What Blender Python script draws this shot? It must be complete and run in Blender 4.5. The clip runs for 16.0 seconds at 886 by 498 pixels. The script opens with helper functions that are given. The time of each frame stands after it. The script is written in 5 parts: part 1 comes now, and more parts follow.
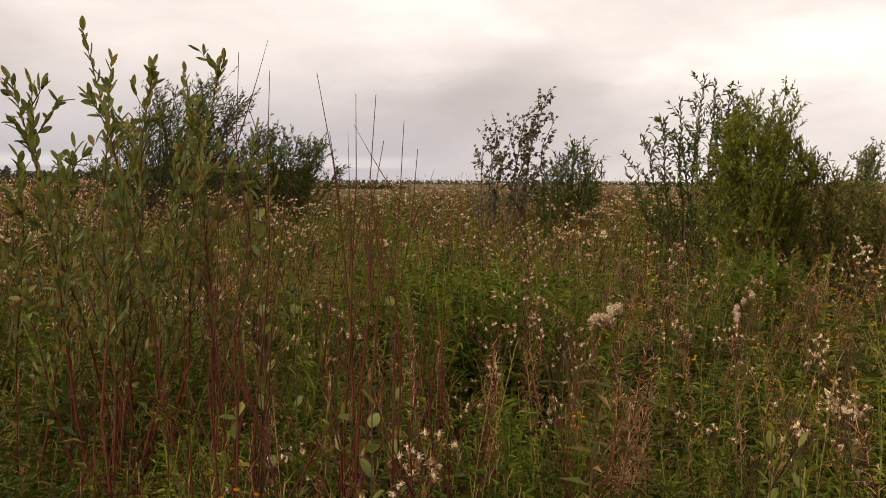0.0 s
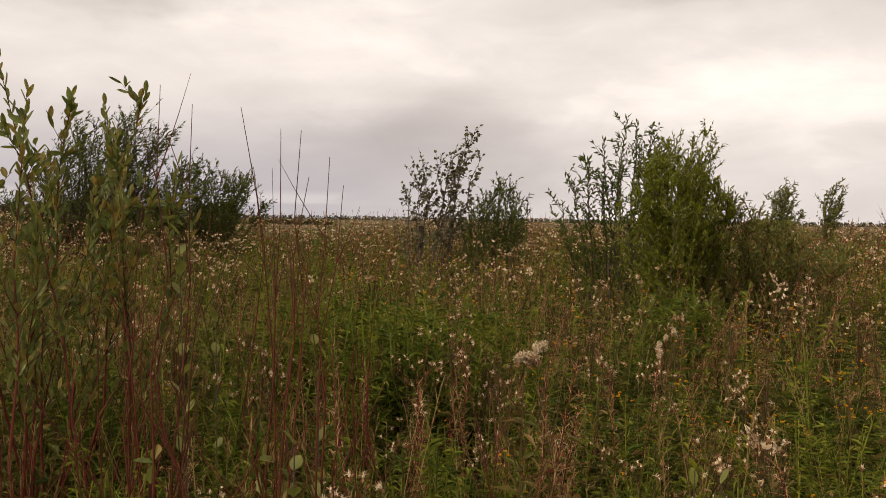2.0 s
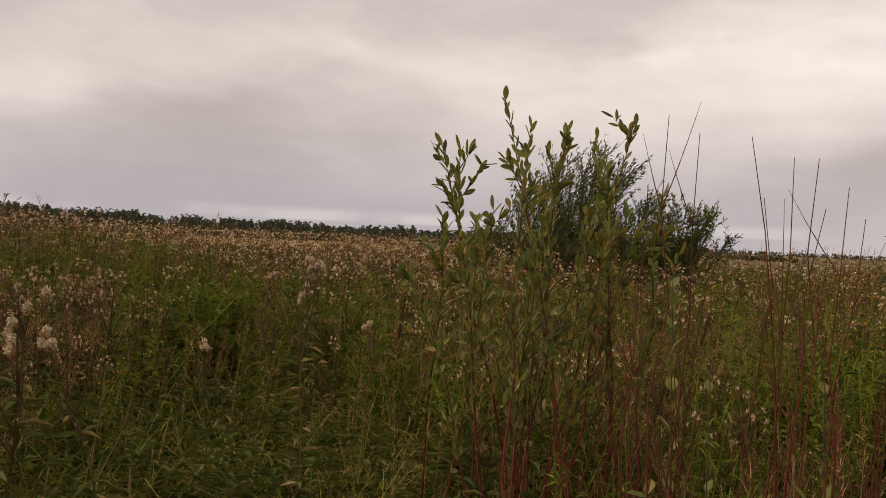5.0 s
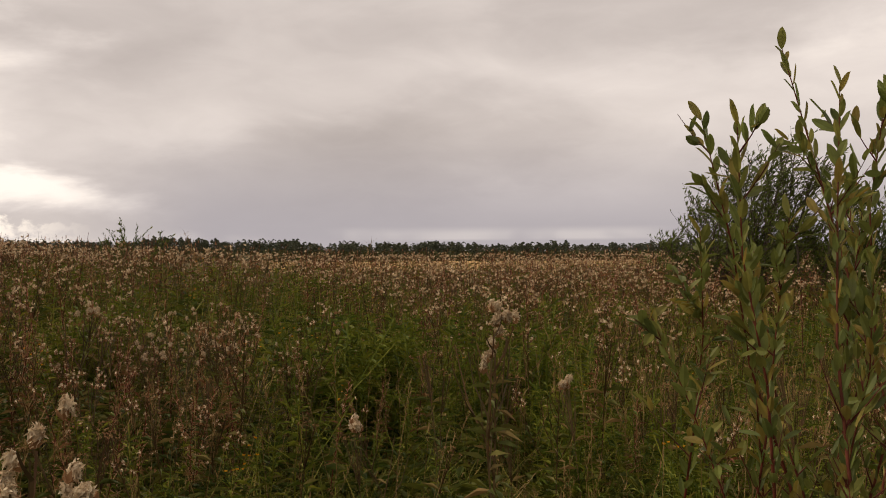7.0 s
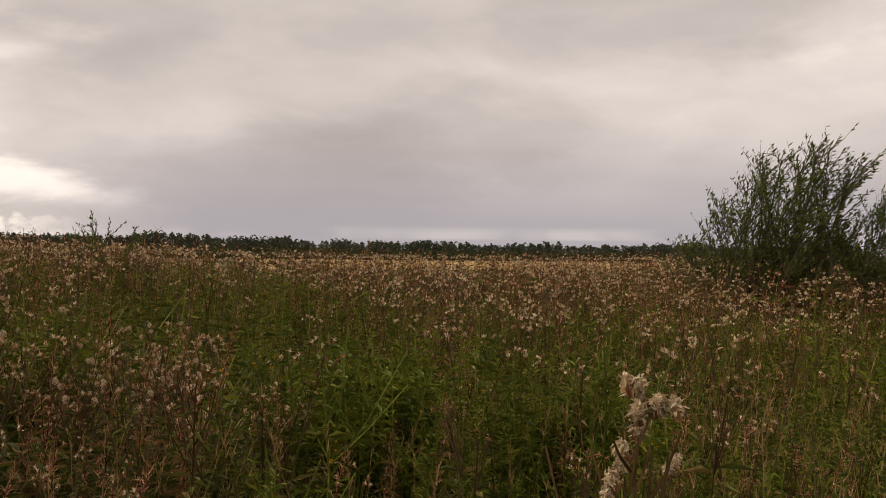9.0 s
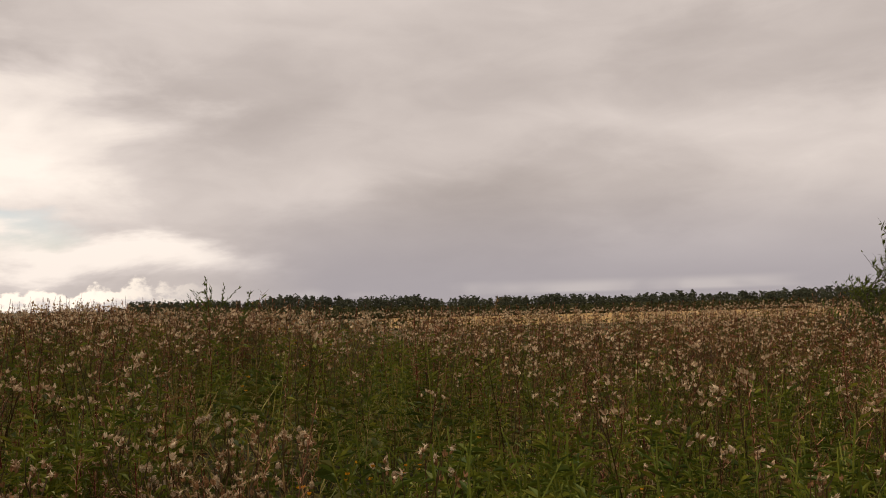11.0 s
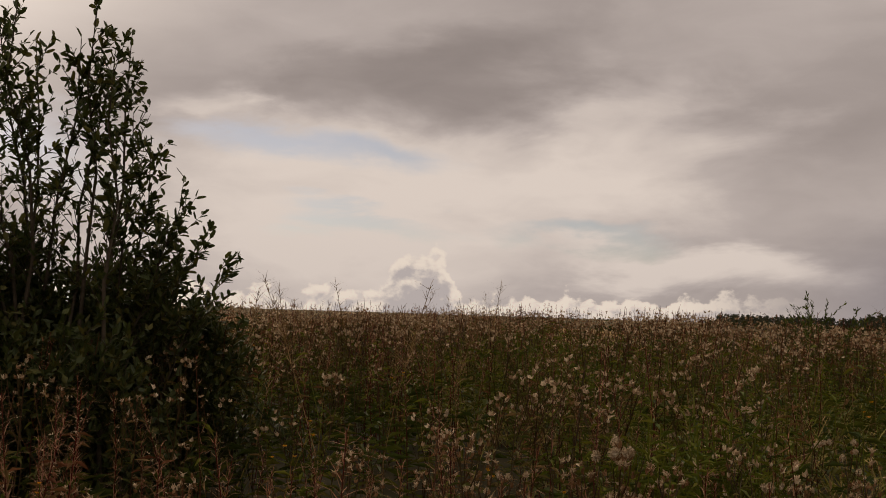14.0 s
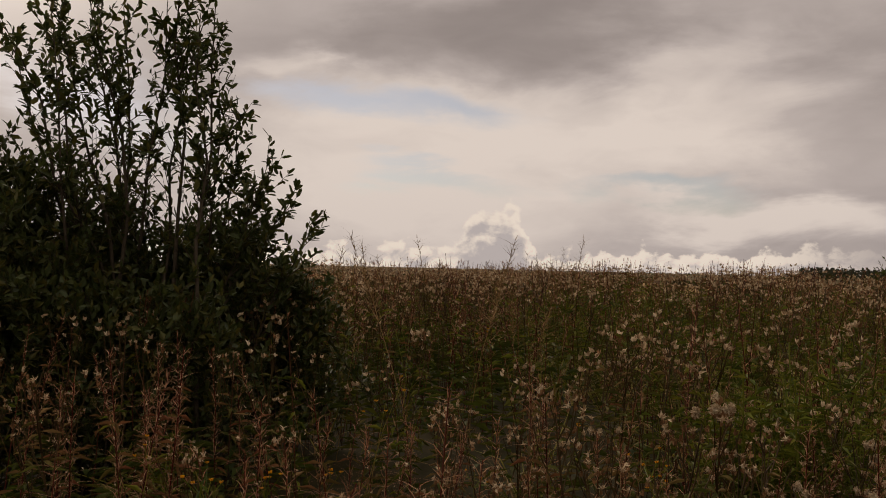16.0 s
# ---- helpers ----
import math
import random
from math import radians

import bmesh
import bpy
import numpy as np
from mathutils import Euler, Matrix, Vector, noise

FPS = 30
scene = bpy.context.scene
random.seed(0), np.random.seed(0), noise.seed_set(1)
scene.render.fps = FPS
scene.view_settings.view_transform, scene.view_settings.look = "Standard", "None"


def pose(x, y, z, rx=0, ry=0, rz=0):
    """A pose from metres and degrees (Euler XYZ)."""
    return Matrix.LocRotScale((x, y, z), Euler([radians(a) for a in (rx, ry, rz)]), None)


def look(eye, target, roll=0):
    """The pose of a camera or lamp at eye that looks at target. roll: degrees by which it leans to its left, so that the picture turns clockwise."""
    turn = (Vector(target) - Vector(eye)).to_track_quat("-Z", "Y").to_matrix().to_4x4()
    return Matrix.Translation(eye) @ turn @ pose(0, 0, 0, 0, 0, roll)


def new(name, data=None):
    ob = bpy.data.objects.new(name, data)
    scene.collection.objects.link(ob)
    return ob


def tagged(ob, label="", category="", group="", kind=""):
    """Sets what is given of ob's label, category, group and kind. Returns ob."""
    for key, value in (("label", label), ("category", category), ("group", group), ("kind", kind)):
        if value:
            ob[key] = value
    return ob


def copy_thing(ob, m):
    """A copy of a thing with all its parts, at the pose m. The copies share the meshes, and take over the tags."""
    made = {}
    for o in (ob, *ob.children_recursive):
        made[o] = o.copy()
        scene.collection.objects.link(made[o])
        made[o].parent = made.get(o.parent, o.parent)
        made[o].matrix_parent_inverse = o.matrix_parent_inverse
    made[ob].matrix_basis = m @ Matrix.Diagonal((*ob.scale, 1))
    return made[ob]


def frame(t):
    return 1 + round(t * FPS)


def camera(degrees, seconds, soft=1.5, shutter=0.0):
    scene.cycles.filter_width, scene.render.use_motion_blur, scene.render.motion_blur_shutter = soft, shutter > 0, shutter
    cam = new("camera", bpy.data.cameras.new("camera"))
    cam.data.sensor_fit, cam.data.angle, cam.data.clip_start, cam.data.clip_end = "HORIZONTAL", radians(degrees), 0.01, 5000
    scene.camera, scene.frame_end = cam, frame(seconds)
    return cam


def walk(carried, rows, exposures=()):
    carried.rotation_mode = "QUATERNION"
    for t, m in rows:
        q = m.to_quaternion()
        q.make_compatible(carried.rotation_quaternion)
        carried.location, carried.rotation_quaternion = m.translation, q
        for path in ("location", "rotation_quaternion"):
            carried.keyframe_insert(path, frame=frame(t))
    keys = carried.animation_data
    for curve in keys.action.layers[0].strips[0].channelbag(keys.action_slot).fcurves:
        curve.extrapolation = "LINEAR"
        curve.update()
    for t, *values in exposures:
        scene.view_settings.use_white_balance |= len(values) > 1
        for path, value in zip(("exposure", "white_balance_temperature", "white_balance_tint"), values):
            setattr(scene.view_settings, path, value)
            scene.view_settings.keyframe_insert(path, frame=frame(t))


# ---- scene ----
cam = camera(51.3, 16.0, soft=0.95)
# seconds, eye x y z, yaw, pitch, roll
ROWS = [
    (0.0, 0.000, 0.000, 1.600, 0.00, -4.10, -0.34),
    (0.5, -0.009, 0.010, 1.598, -3.45, -4.67, -0.34),
    (1.0, 0.006, 0.019, 1.598, -4.50, -3.50, -0.23),
    (1.5, 0.013, 0.020, 1.599, -2.80, -1.78, -0.36),
    (2.0, 0.004, 0.018, 1.603, -4.50, -1.82, -0.79),
    (2.5, 0.014, 0.023, 1.606, -4.35, -1.40, -1.04),
    (3.0, 0.000, 0.018, 1.610, -3.15, -0.56, -1.62),
    (3.2, -0.004, 0.022, 1.610, -0.60, -0.35, -1.60),
    (5.3, -0.170, 0.100, 1.595, 27.00, 0.10, -2.40),
    (5.5, -0.221, 0.141, 1.595, 29.31, 0.85, -2.29),
    (6.0, -0.536, 0.396, 1.638, 32.23, 0.03, -2.18),
    (6.5, -0.708, 0.744, 1.590, 32.83, 0.33, 0.23),
    (7.0, -0.881, 1.131, 1.640, 32.80, 0.32, 0.38),
    (7.5, -1.138, 1.410, 1.650, 33.59, -1.20, -1.15),
    (8.0, -1.334, 1.654, 1.690, 32.48, 0.28, -0.57),
    (8.2, -1.414, 1.750, 1.690, 31.95, 0.25, -0.40),
    (10.3, -2.265, 2.825, 1.705, 35.40, 1.55, -0.70),
    (10.5, -2.339, 2.918, 1.710, 37.83, 3.57, 0.43),
    (11.0, -2.484, 3.150, 1.720, 40.27, 3.76, 1.53),
    (11.5, -2.586, 3.191, 1.720, 41.91, 3.72, 0.18),
    (12.0, -2.601, 3.167, 1.720, 33.83, 6.25, -1.15),
    (12.5, -2.639, 3.196, 1.720, 42.31, 5.65, -0.12),
    (13.0, -2.640, 3.191, 1.720, 49.30, 4.94, -0.08),
    (13.5, -2.650, 3.125, 1.720, 69.47, 5.00, -0.29),
    (14.0, -2.641, 3.095, 1.720, 75.53, 4.55, -1.55),
    (14.5, -2.631, 3.040, 1.720, 79.18, 3.49, -1.07),
    (15.0, -2.635, 3.065, 1.720, 79.66, 2.57, -1.74),
    (15.5, -2.663, 3.063, 1.720, 77.38, 2.16, -1.04),
    (16.0, -2.667, 3.038, 1.720, 80.17, 1.71, -1.12),
]
# seconds, stops, kelvin, tint
EXPOSURES = [(0.0, 0.52, 6500, 10), (1.0, 0.58, 6500, 10), (2.0, 0.4, 6500, 10), (3.2, 0.25, 6500, 10), (5.5, 0.25, 6550, 11), (8.0, 0.16, 6550, 11), (10.5, 0.13, 6550, 11), (11.0, 0.04, 6600, 12),
             (12.5, -0.30, 6550, 11.5), (13.0, -0.42, 6750, 15), (13.5, -0.52, 6750, 15), (14.0, -0.6, 6750, 15), (16.0, -0.58, 6750, 15)]
walk(cam, [(t, pose(x, y, z, 90 + pitch, roll, yaw)) for t, x, y, z, yaw, pitch, roll in ROWS], EXPOSURES)


# ---- world and sun ----
SUN_BEARING, SUN_ELEVATION = 118.0, 36.0      # degrees left of +y, degrees up


def build_world():
    w = bpy.data.worlds.new("overcast_sky")
    scene.world = w
    w.use_nodes = True
    nt = w.node_tree
    nt.nodes.clear()
    N, link = nt.nodes.new, nt.links.new

    def math_node(op, a, b=None, clamp=False):
        n = N("ShaderNodeMath")
        n.operation, n.use_clamp = op, clamp
        for k, v in enumerate((a, b)):
            if v is None:
                continue
            if isinstance(v, (int, float)):
                n.inputs[k].default_value = v
            else:
                link(v, n.inputs[k])
        return n.outputs[0]

    def ramp(value, lo, hi, smooth=True):
        n = N("ShaderNodeMapRange")
        n.interpolation_type = "SMOOTHSTEP" if smooth else "LINEAR"
        link(value, n.inputs["Value"])
        n.inputs["From Min"].default_value, n.inputs["From Max"].default_value = lo, hi
        return n.outputs["Result"]

    def mix(fac, a, b, mode="MIX"):
        n = N("ShaderNodeMix")
        n.data_type, n.blend_type = "RGBA", mode
        for key, v in ((0, fac), (6, a), (7, b)):
            if isinstance(v, (int, float)):
                n.inputs[key].default_value = v
            elif isinstance(v, tuple):
                n.inputs[key].default_value = (*v, 1)
            else:
                link(v, n.inputs[key])
        return n.outputs[2]

    def noise_node(vec, scale, detail, rough, distort=0.0):
        n = N("ShaderNodeTexNoise")
        link(vec, n.inputs["Vector"])
        n.inputs["Scale"].default_value, n.inputs["Detail"].default_value = scale, detail
        n.inputs["Roughness"].default_value, n.inputs["Distortion"].default_value = rough, distort
        return n.outputs["Fac"]

    tc = N("ShaderNodeTexCoord")
    sep = N("ShaderNodeSeparateXYZ")
    link(tc.outputs["Generated"], sep.inputs[0])
    x, y, z = sep.outputs
    # bearing left of +y and height above the skyline
    true_bearing = math_node("ARCTAN2", math_node("MULTIPLY", x, -1.0), y)
    bearing_deg = math_node("MULTIPLY", true_bearing, 57.2958)
    height_deg = math_node("MULTIPLY", math_node("ARCSINE", z), 57.2958)

    def sky_vector(step_b, step_h, shift=0.0):
        n = N("ShaderNodeCombineXYZ")
        link(math_node("DIVIDE", bearing_deg, step_b), n.inputs[0])
        link(math_node("DIVIDE", height_deg, step_h), n.inputs[1])
        n.inputs[2].default_value = shift
        return n.outputs[0]

    # frayed edges: the place at which the cloud sheets are read wanders
    fray_b = noise_node(sky_vector(11.0, 4.5), 1.0, 6, 0.56, 0.3)
    fray_h = noise_node(sky_vector(13.0, 4.5, 7.3), 1.0, 6, 0.56, 0.3)
    frayed = N("ShaderNodeCombineXYZ")
    link(math_node("ADD", bearing_deg, math_node("MULTIPLY", math_node("SUBTRACT", fray_b, 0.5), 22.0)), frayed.inputs[0])
    link(math_node("ADD", height_deg, math_node("MULTIPLY", math_node("SUBTRACT", fray_h, 0.5), 7.5)), frayed.inputs[1])

    def mass(b0, h0, half_b, half_h, tilt, core=0.25):
        """A soft sheet of cloud, or a break in one: 1 in its core, 0 outside."""
        m = N("ShaderNodeMapping")
        m.vector_type = "TEXTURE"
        link(frayed.outputs[0], m.inputs["Vector"])
        m.inputs["Location"].default_value = (b0, h0, 0)
        m.inputs["Rotation"].default_value = (0, 0, radians(tilt))
        m.inputs["Scale"].default_value = (half_b, half_h, 1)
        n = N("ShaderNodeVectorMath")
        n.operation = "LENGTH"
        link(m.outputs[0], n.inputs[0])
        return math_node("SUBTRACT", 1.0, ramp(n.outputs["Value"], core, 1.25))

    broad = noise_node(sky_vector(24.0, 8.0, 2.0), 1.0, 3, 0.5, 0.4)
    fine = noise_node(sky_vector(6.0, 2.2, 4.0), 1.0, 6, 0.6, 0.5)
    shade = math_node("ADD", 0.62, math_node("MULTIPLY", math_node("SUBTRACT", broad, 0.5), 0.55))
    shade = math_node("ADD", shade, math_node("MULTIPLY", math_node("SUBTRACT", fine, 0.5), 0.22))
    # bright sheets towards the sun and slanting across the north, then the thick grey ones
    for b0, h0, half_b, half_h, tilt, amount in [(82, 7, 22, 7, 0, 0.38), (60, 3.6, 10, 1.5, 5, 0.42), (64, 12, 9, 6, 0, 0.26), (22, 8.8, 19, 2.4, -10, 0.06), (0, 11.5, 16, 4.5, -8, 0.15), (-25, 7, 11, 5, 0, 0.20), (90, 13, 6, 1.4, 5, 0.30)]:
        shade = math_node("ADD", shade, math_node("MULTIPLY", mass(b0, h0, half_b, half_h, tilt), amount))
    for b0, h0, half_b, half_h, tilt, amount in [(75, 15.0, 17, 3.0, -4, 0.36), (52, 13.5, 8, 3.0, 0, 0.10), (18, 15, 13, 3.6, -8, 0.16), (38, 5.5, 16, 4.5, -8, 0.26), (-3, 4.2, 11, 3.6, -8, 0.18), (-18, 13, 4, 1.5, 0, 0.12)]:
        shade = math_node("SUBTRACT", shade, math_node("MULTIPLY", mass(b0, h0, half_b, half_h, tilt), amount))
    # brighter overhead, out of view, added to keep up the light on the plants
    shade = math_node("ADD", shade, math_node("MULTIPLY", ramp(z, 0.40, 0.75), 0.30))
    tones = N("ShaderNodeValToRGB")
    tones.color_ramp.elements[0].color, tones.color_ramp.elements[0].position = (0.30, 0.262, 0.243, 1), 0.0
    tones.color_ramp.elements[1].color, tones.color_ramp.elements[1].position = (1.02, 0.92, 0.82, 1), 1.0
    for at, col in ((0.30, (0.43, 0.378, 0.350)), (0.50, (0.535, 0.475, 0.440)), (0.72, (0.69, 0.618, 0.570))):
        tones.color_ramp.elements.new(at).color = (*col, 1)
    link(shade, tones.inputs[0])
    cloud = tones.outputs["Color"]
    # slate band low over the woods, with a pale slot along its foot
    low = math_node("SUBTRACT", 1.0, ramp(height_deg, 0.8, 8.5))
    slate_b = math_node("MULTIPLY", ramp(bearing_deg, -20.0, 12.0), math_node("SUBTRACT", 1.0, ramp(bearing_deg, 46.0, 57.0)))
    slate = math_node("MULTIPLY", low, math_node("ADD", 0.12, math_node("MULTIPLY", slate_b, 0.72)))
    cloud = mix(slate, cloud, (0.365, 0.338, 0.362))
    slot_n = noise_node(sky_vector(9.0, 5.0, 9.0), 1.0, 3, 0.5, 0.3)
    slot = math_node("MULTIPLY", ramp(height_deg, 0.75, 1.0), math_node("SUBTRACT", 1.0, ramp(height_deg, 1.2, 1.8)))
    slot = math_node("MULTIPLY", math_node("MULTIPLY", slot, slate_b), ramp(slot_n, 0.44, 0.62))
    cloud = mix(math_node("MULTIPLY", slot, 0.75), cloud, (0.58, 0.53, 0.51))
    # breaks of pale blue towards the sun
    hole = mass(85, 10.2, 9, 1.2, 4, 0.1)
    for b0, h0, half_b, half_h in [(80, 5.9, 6, 0.7), (67, 5.4, 6, 0.8), (101, 9.5, 6, 2.5)]:
        hole = math_node("MAXIMUM", hole, mass(b0, h0, half_b, half_h, 3, 0.1))
    hole = math_node("MULTIPLY", hole, 0.72)
    # cumulus heads on the skyline
    head = N("ShaderNodeCombineXYZ")
    link(math_node("MULTIPLY", true_bearing, 30.0), head.inputs[0])
    link(math_node("MULTIPLY", z, 38.0), head.inputs[1])
    puff = noise_node(head.outputs[0], 1.0, 7, 0.55, 0.1)
    lift = N("ShaderNodeVectorMath")
    lift.operation = "ADD"
    link(head.outputs[0], lift.inputs[0])
    lift.inputs[1].default_value = (0.16, 0.24, 0.0)
    puff_up = noise_node(lift.outputs[0], 1.0, 7, 0.55, 0.1)
    along_sky = N("ShaderNodeCombineXYZ")
    link(math_node("MULTIPLY", true_bearing, 13.0), along_sky.inputs[0])
    crest = math_node("ADD", 0.004, math_node("MULTIPLY", noise_node(along_sky.outputs[0], 1.0, 3, 0.5), 0.054))
    # one of them towers over the rest
    off = math_node("ABSOLUTE", math_node("SUBTRACT", true_bearing, 1.342))
    tower = math_node("SUBTRACT", 1.0, ramp(off, 0.014, 0.050))
    crest = math_node("ADD", crest, math_node("MULTIPLY", tower, 0.046))
    level = math_node("ADD", math_node("SUBTRACT", crest, z), math_node("MULTIPLY", math_node("SUBTRACT", puff, 0.5), 0.075))
    puffs = math_node("MULTIPLY", ramp(level, 0.0, 0.007), ramp(true_bearing, 0.92, 1.08))
    # bright along their tops, grey beneath
    depth = math_node("ADD", level, math_node("MULTIPLY", math_node("SUBTRACT", puff_up, puff), 0.16))
    puff_col = mix(ramp(depth, 0.004, 0.040), (1.12, 1.0, 0.85), (0.66, 0.605, 0.58))
    sky = N("ShaderNodeTexSky")
    sky.sky_type, sky.sun_disc = "NISHITA", False
    sky.sun_elevation, sky.sun_rotation = radians(SUN_ELEVATION), radians(-SUN_BEARING)
    blue = mix(1.0, sky.outputs[0], (0.115, 0.105, 0.10), "MULTIPLY")
    # white glow of the veiled sun
    sun = Vector((-math.sin(radians(SUN_BEARING)) * math.cos(radians(SUN_ELEVATION)), math.cos(radians(SUN_BEARING)) * math.cos(radians(SUN_ELEVATION)), math.sin(radians(SUN_ELEVATION))))
    dot = N("ShaderNodeVectorMath")
    dot.operation = "DOT_PRODUCT"
    link(tc.outputs["Generated"], dot.inputs[0])
    dot.inputs[1].default_value = sun
    glow = ramp(dot.outputs["Value"], 0.84, 1.0)
    colour = mix(hole, cloud, blue)
    colour = mix(puffs, colour, puff_col)
    colour = mix(math_node("MULTIPLY", glow, 0.9), colour, (1.9, 1.72, 1.5))
    bg = N("ShaderNodeBackground")
    link(colour, bg.inputs["Color"])
    bg.inputs["Strength"].default_value = 1.0
    out = N("ShaderNodeOutputWorld")
    link(bg.outputs[0], out.inputs["Surface"])


build_world()
lamp = bpy.data.lights.new("sun", "SUN")
lamp.energy, lamp.angle, lamp.color = 1.75, radians(7), (1.0, 0.90, 0.74)
sun_lamp = new("sun", lamp)
_s = Vector((-math.sin(radians(SUN_BEARING)) * math.cos(radians(SUN_ELEVATION)), math.cos(radians(SUN_BEARING)) * math.cos(radians(SUN_ELEVATION)), math.sin(radians(SUN_ELEVATION))))
sun_lamp.matrix_world = look(_s * 60, (0, 0, 0))


# ---- materials ----
def plant_material(name, stops, through_light=0.35, rough=0.55, patch=0.35, patch_scale=0.5, speck=18.0, spec=0.12, two_tone=None):
    """Leaf or stem surface: colour differs from piece to piece, in patches over the meadow, and in fine specks."""
    m = bpy.data.materials.new(name)
    m.use_nodes = True
    nt = m.node_tree
    nt.nodes.clear()
    N, link = nt.nodes.new, nt.links.new
    geo = N("ShaderNodeNewGeometry")
    pos = N("ShaderNodeTexCoord")
    patchy = N("ShaderNodeTexNoise")
    link(geo.outputs["Position"], patchy.inputs["Vector"])
    patchy.inputs["Scale"].default_value, patchy.inputs["Detail"].default_value = patch_scale, 3
    add = N("ShaderNodeMath")
    add.operation = "MULTIPLY_ADD"
    sub = N("ShaderNodeMath")
    sub.operation = "SUBTRACT"
    link(patchy.outputs["Fac"], sub.inputs[0])
    sub.inputs[1].default_value = 0.5
    link(sub.outputs[0], add.inputs[0])
    add.inputs[1].default_value = patch * 3.0
    link(geo.outputs["Random Per Island"], add.inputs[2])
    cr = N("ShaderNodeValToRGB")
    cr.color_ramp.elements[0].color, cr.color_ramp.elements[0].position = (*stops[0], 1), 0.0
    cr.color_ramp.elements[1].color, cr.color_ramp.elements[1].position = (*stops[-1], 1), 1.0
    for k, c in enumerate(stops[1:-1]):
        e = cr.color_ramp.elements.new((k + 1) / (len(stops) - 1))
        e.color = (*c, 1)
    link(add.outputs[0], cr.inputs[0])
    fleck = N("ShaderNodeTexNoise")
    link(pos.outputs["Object"], fleck.inputs["Vector"])
    fleck.inputs["Scale"].default_value, fleck.inputs["Detail"].default_value = speck, 3
    mr = N("ShaderNodeMapRange")
    link(fleck.outputs["Fac"], mr.inputs["Value"])
    mr.inputs["From Min"].default_value, mr.inputs["From Max"].default_value = 0.3, 0.7
    mr.inputs["To Min"].default_value, mr.inputs["To Max"].default_value = 0.72, 1.25
    mul = N("ShaderNodeVectorMath")
    mul.operation = "SCALE"
    link(cr.outputs["Color"], mul.inputs[0]), link(mr.outputs["Result"], mul.inputs["Scale"])
    bsdf = N("ShaderNodeBsdfPrincipled")
    link(mul.outputs[0], bsdf.inputs["Base Color"])
    bsdf.inputs["Roughness"].default_value = rough
    bsdf.inputs["Specular IOR Level"].default_value = spec
    out = N("ShaderNodeOutputMaterial")
    if through_light > 0:
        tr = N("ShaderNodeBsdfTranslucent")
        link(mul.outputs[0], tr.inputs["Color"])
        mx = N("ShaderNodeMixShader")
        mx.inputs[0].default_value = through_light
        link(bsdf.outputs[0], mx.inputs[1]), link(tr.outputs[0], mx.inputs[2])
        link(mx.outputs[0], out.inputs["Surface"])
    else:
        link(bsdf.outputs[0], out.inputs["Surface"])
    return m


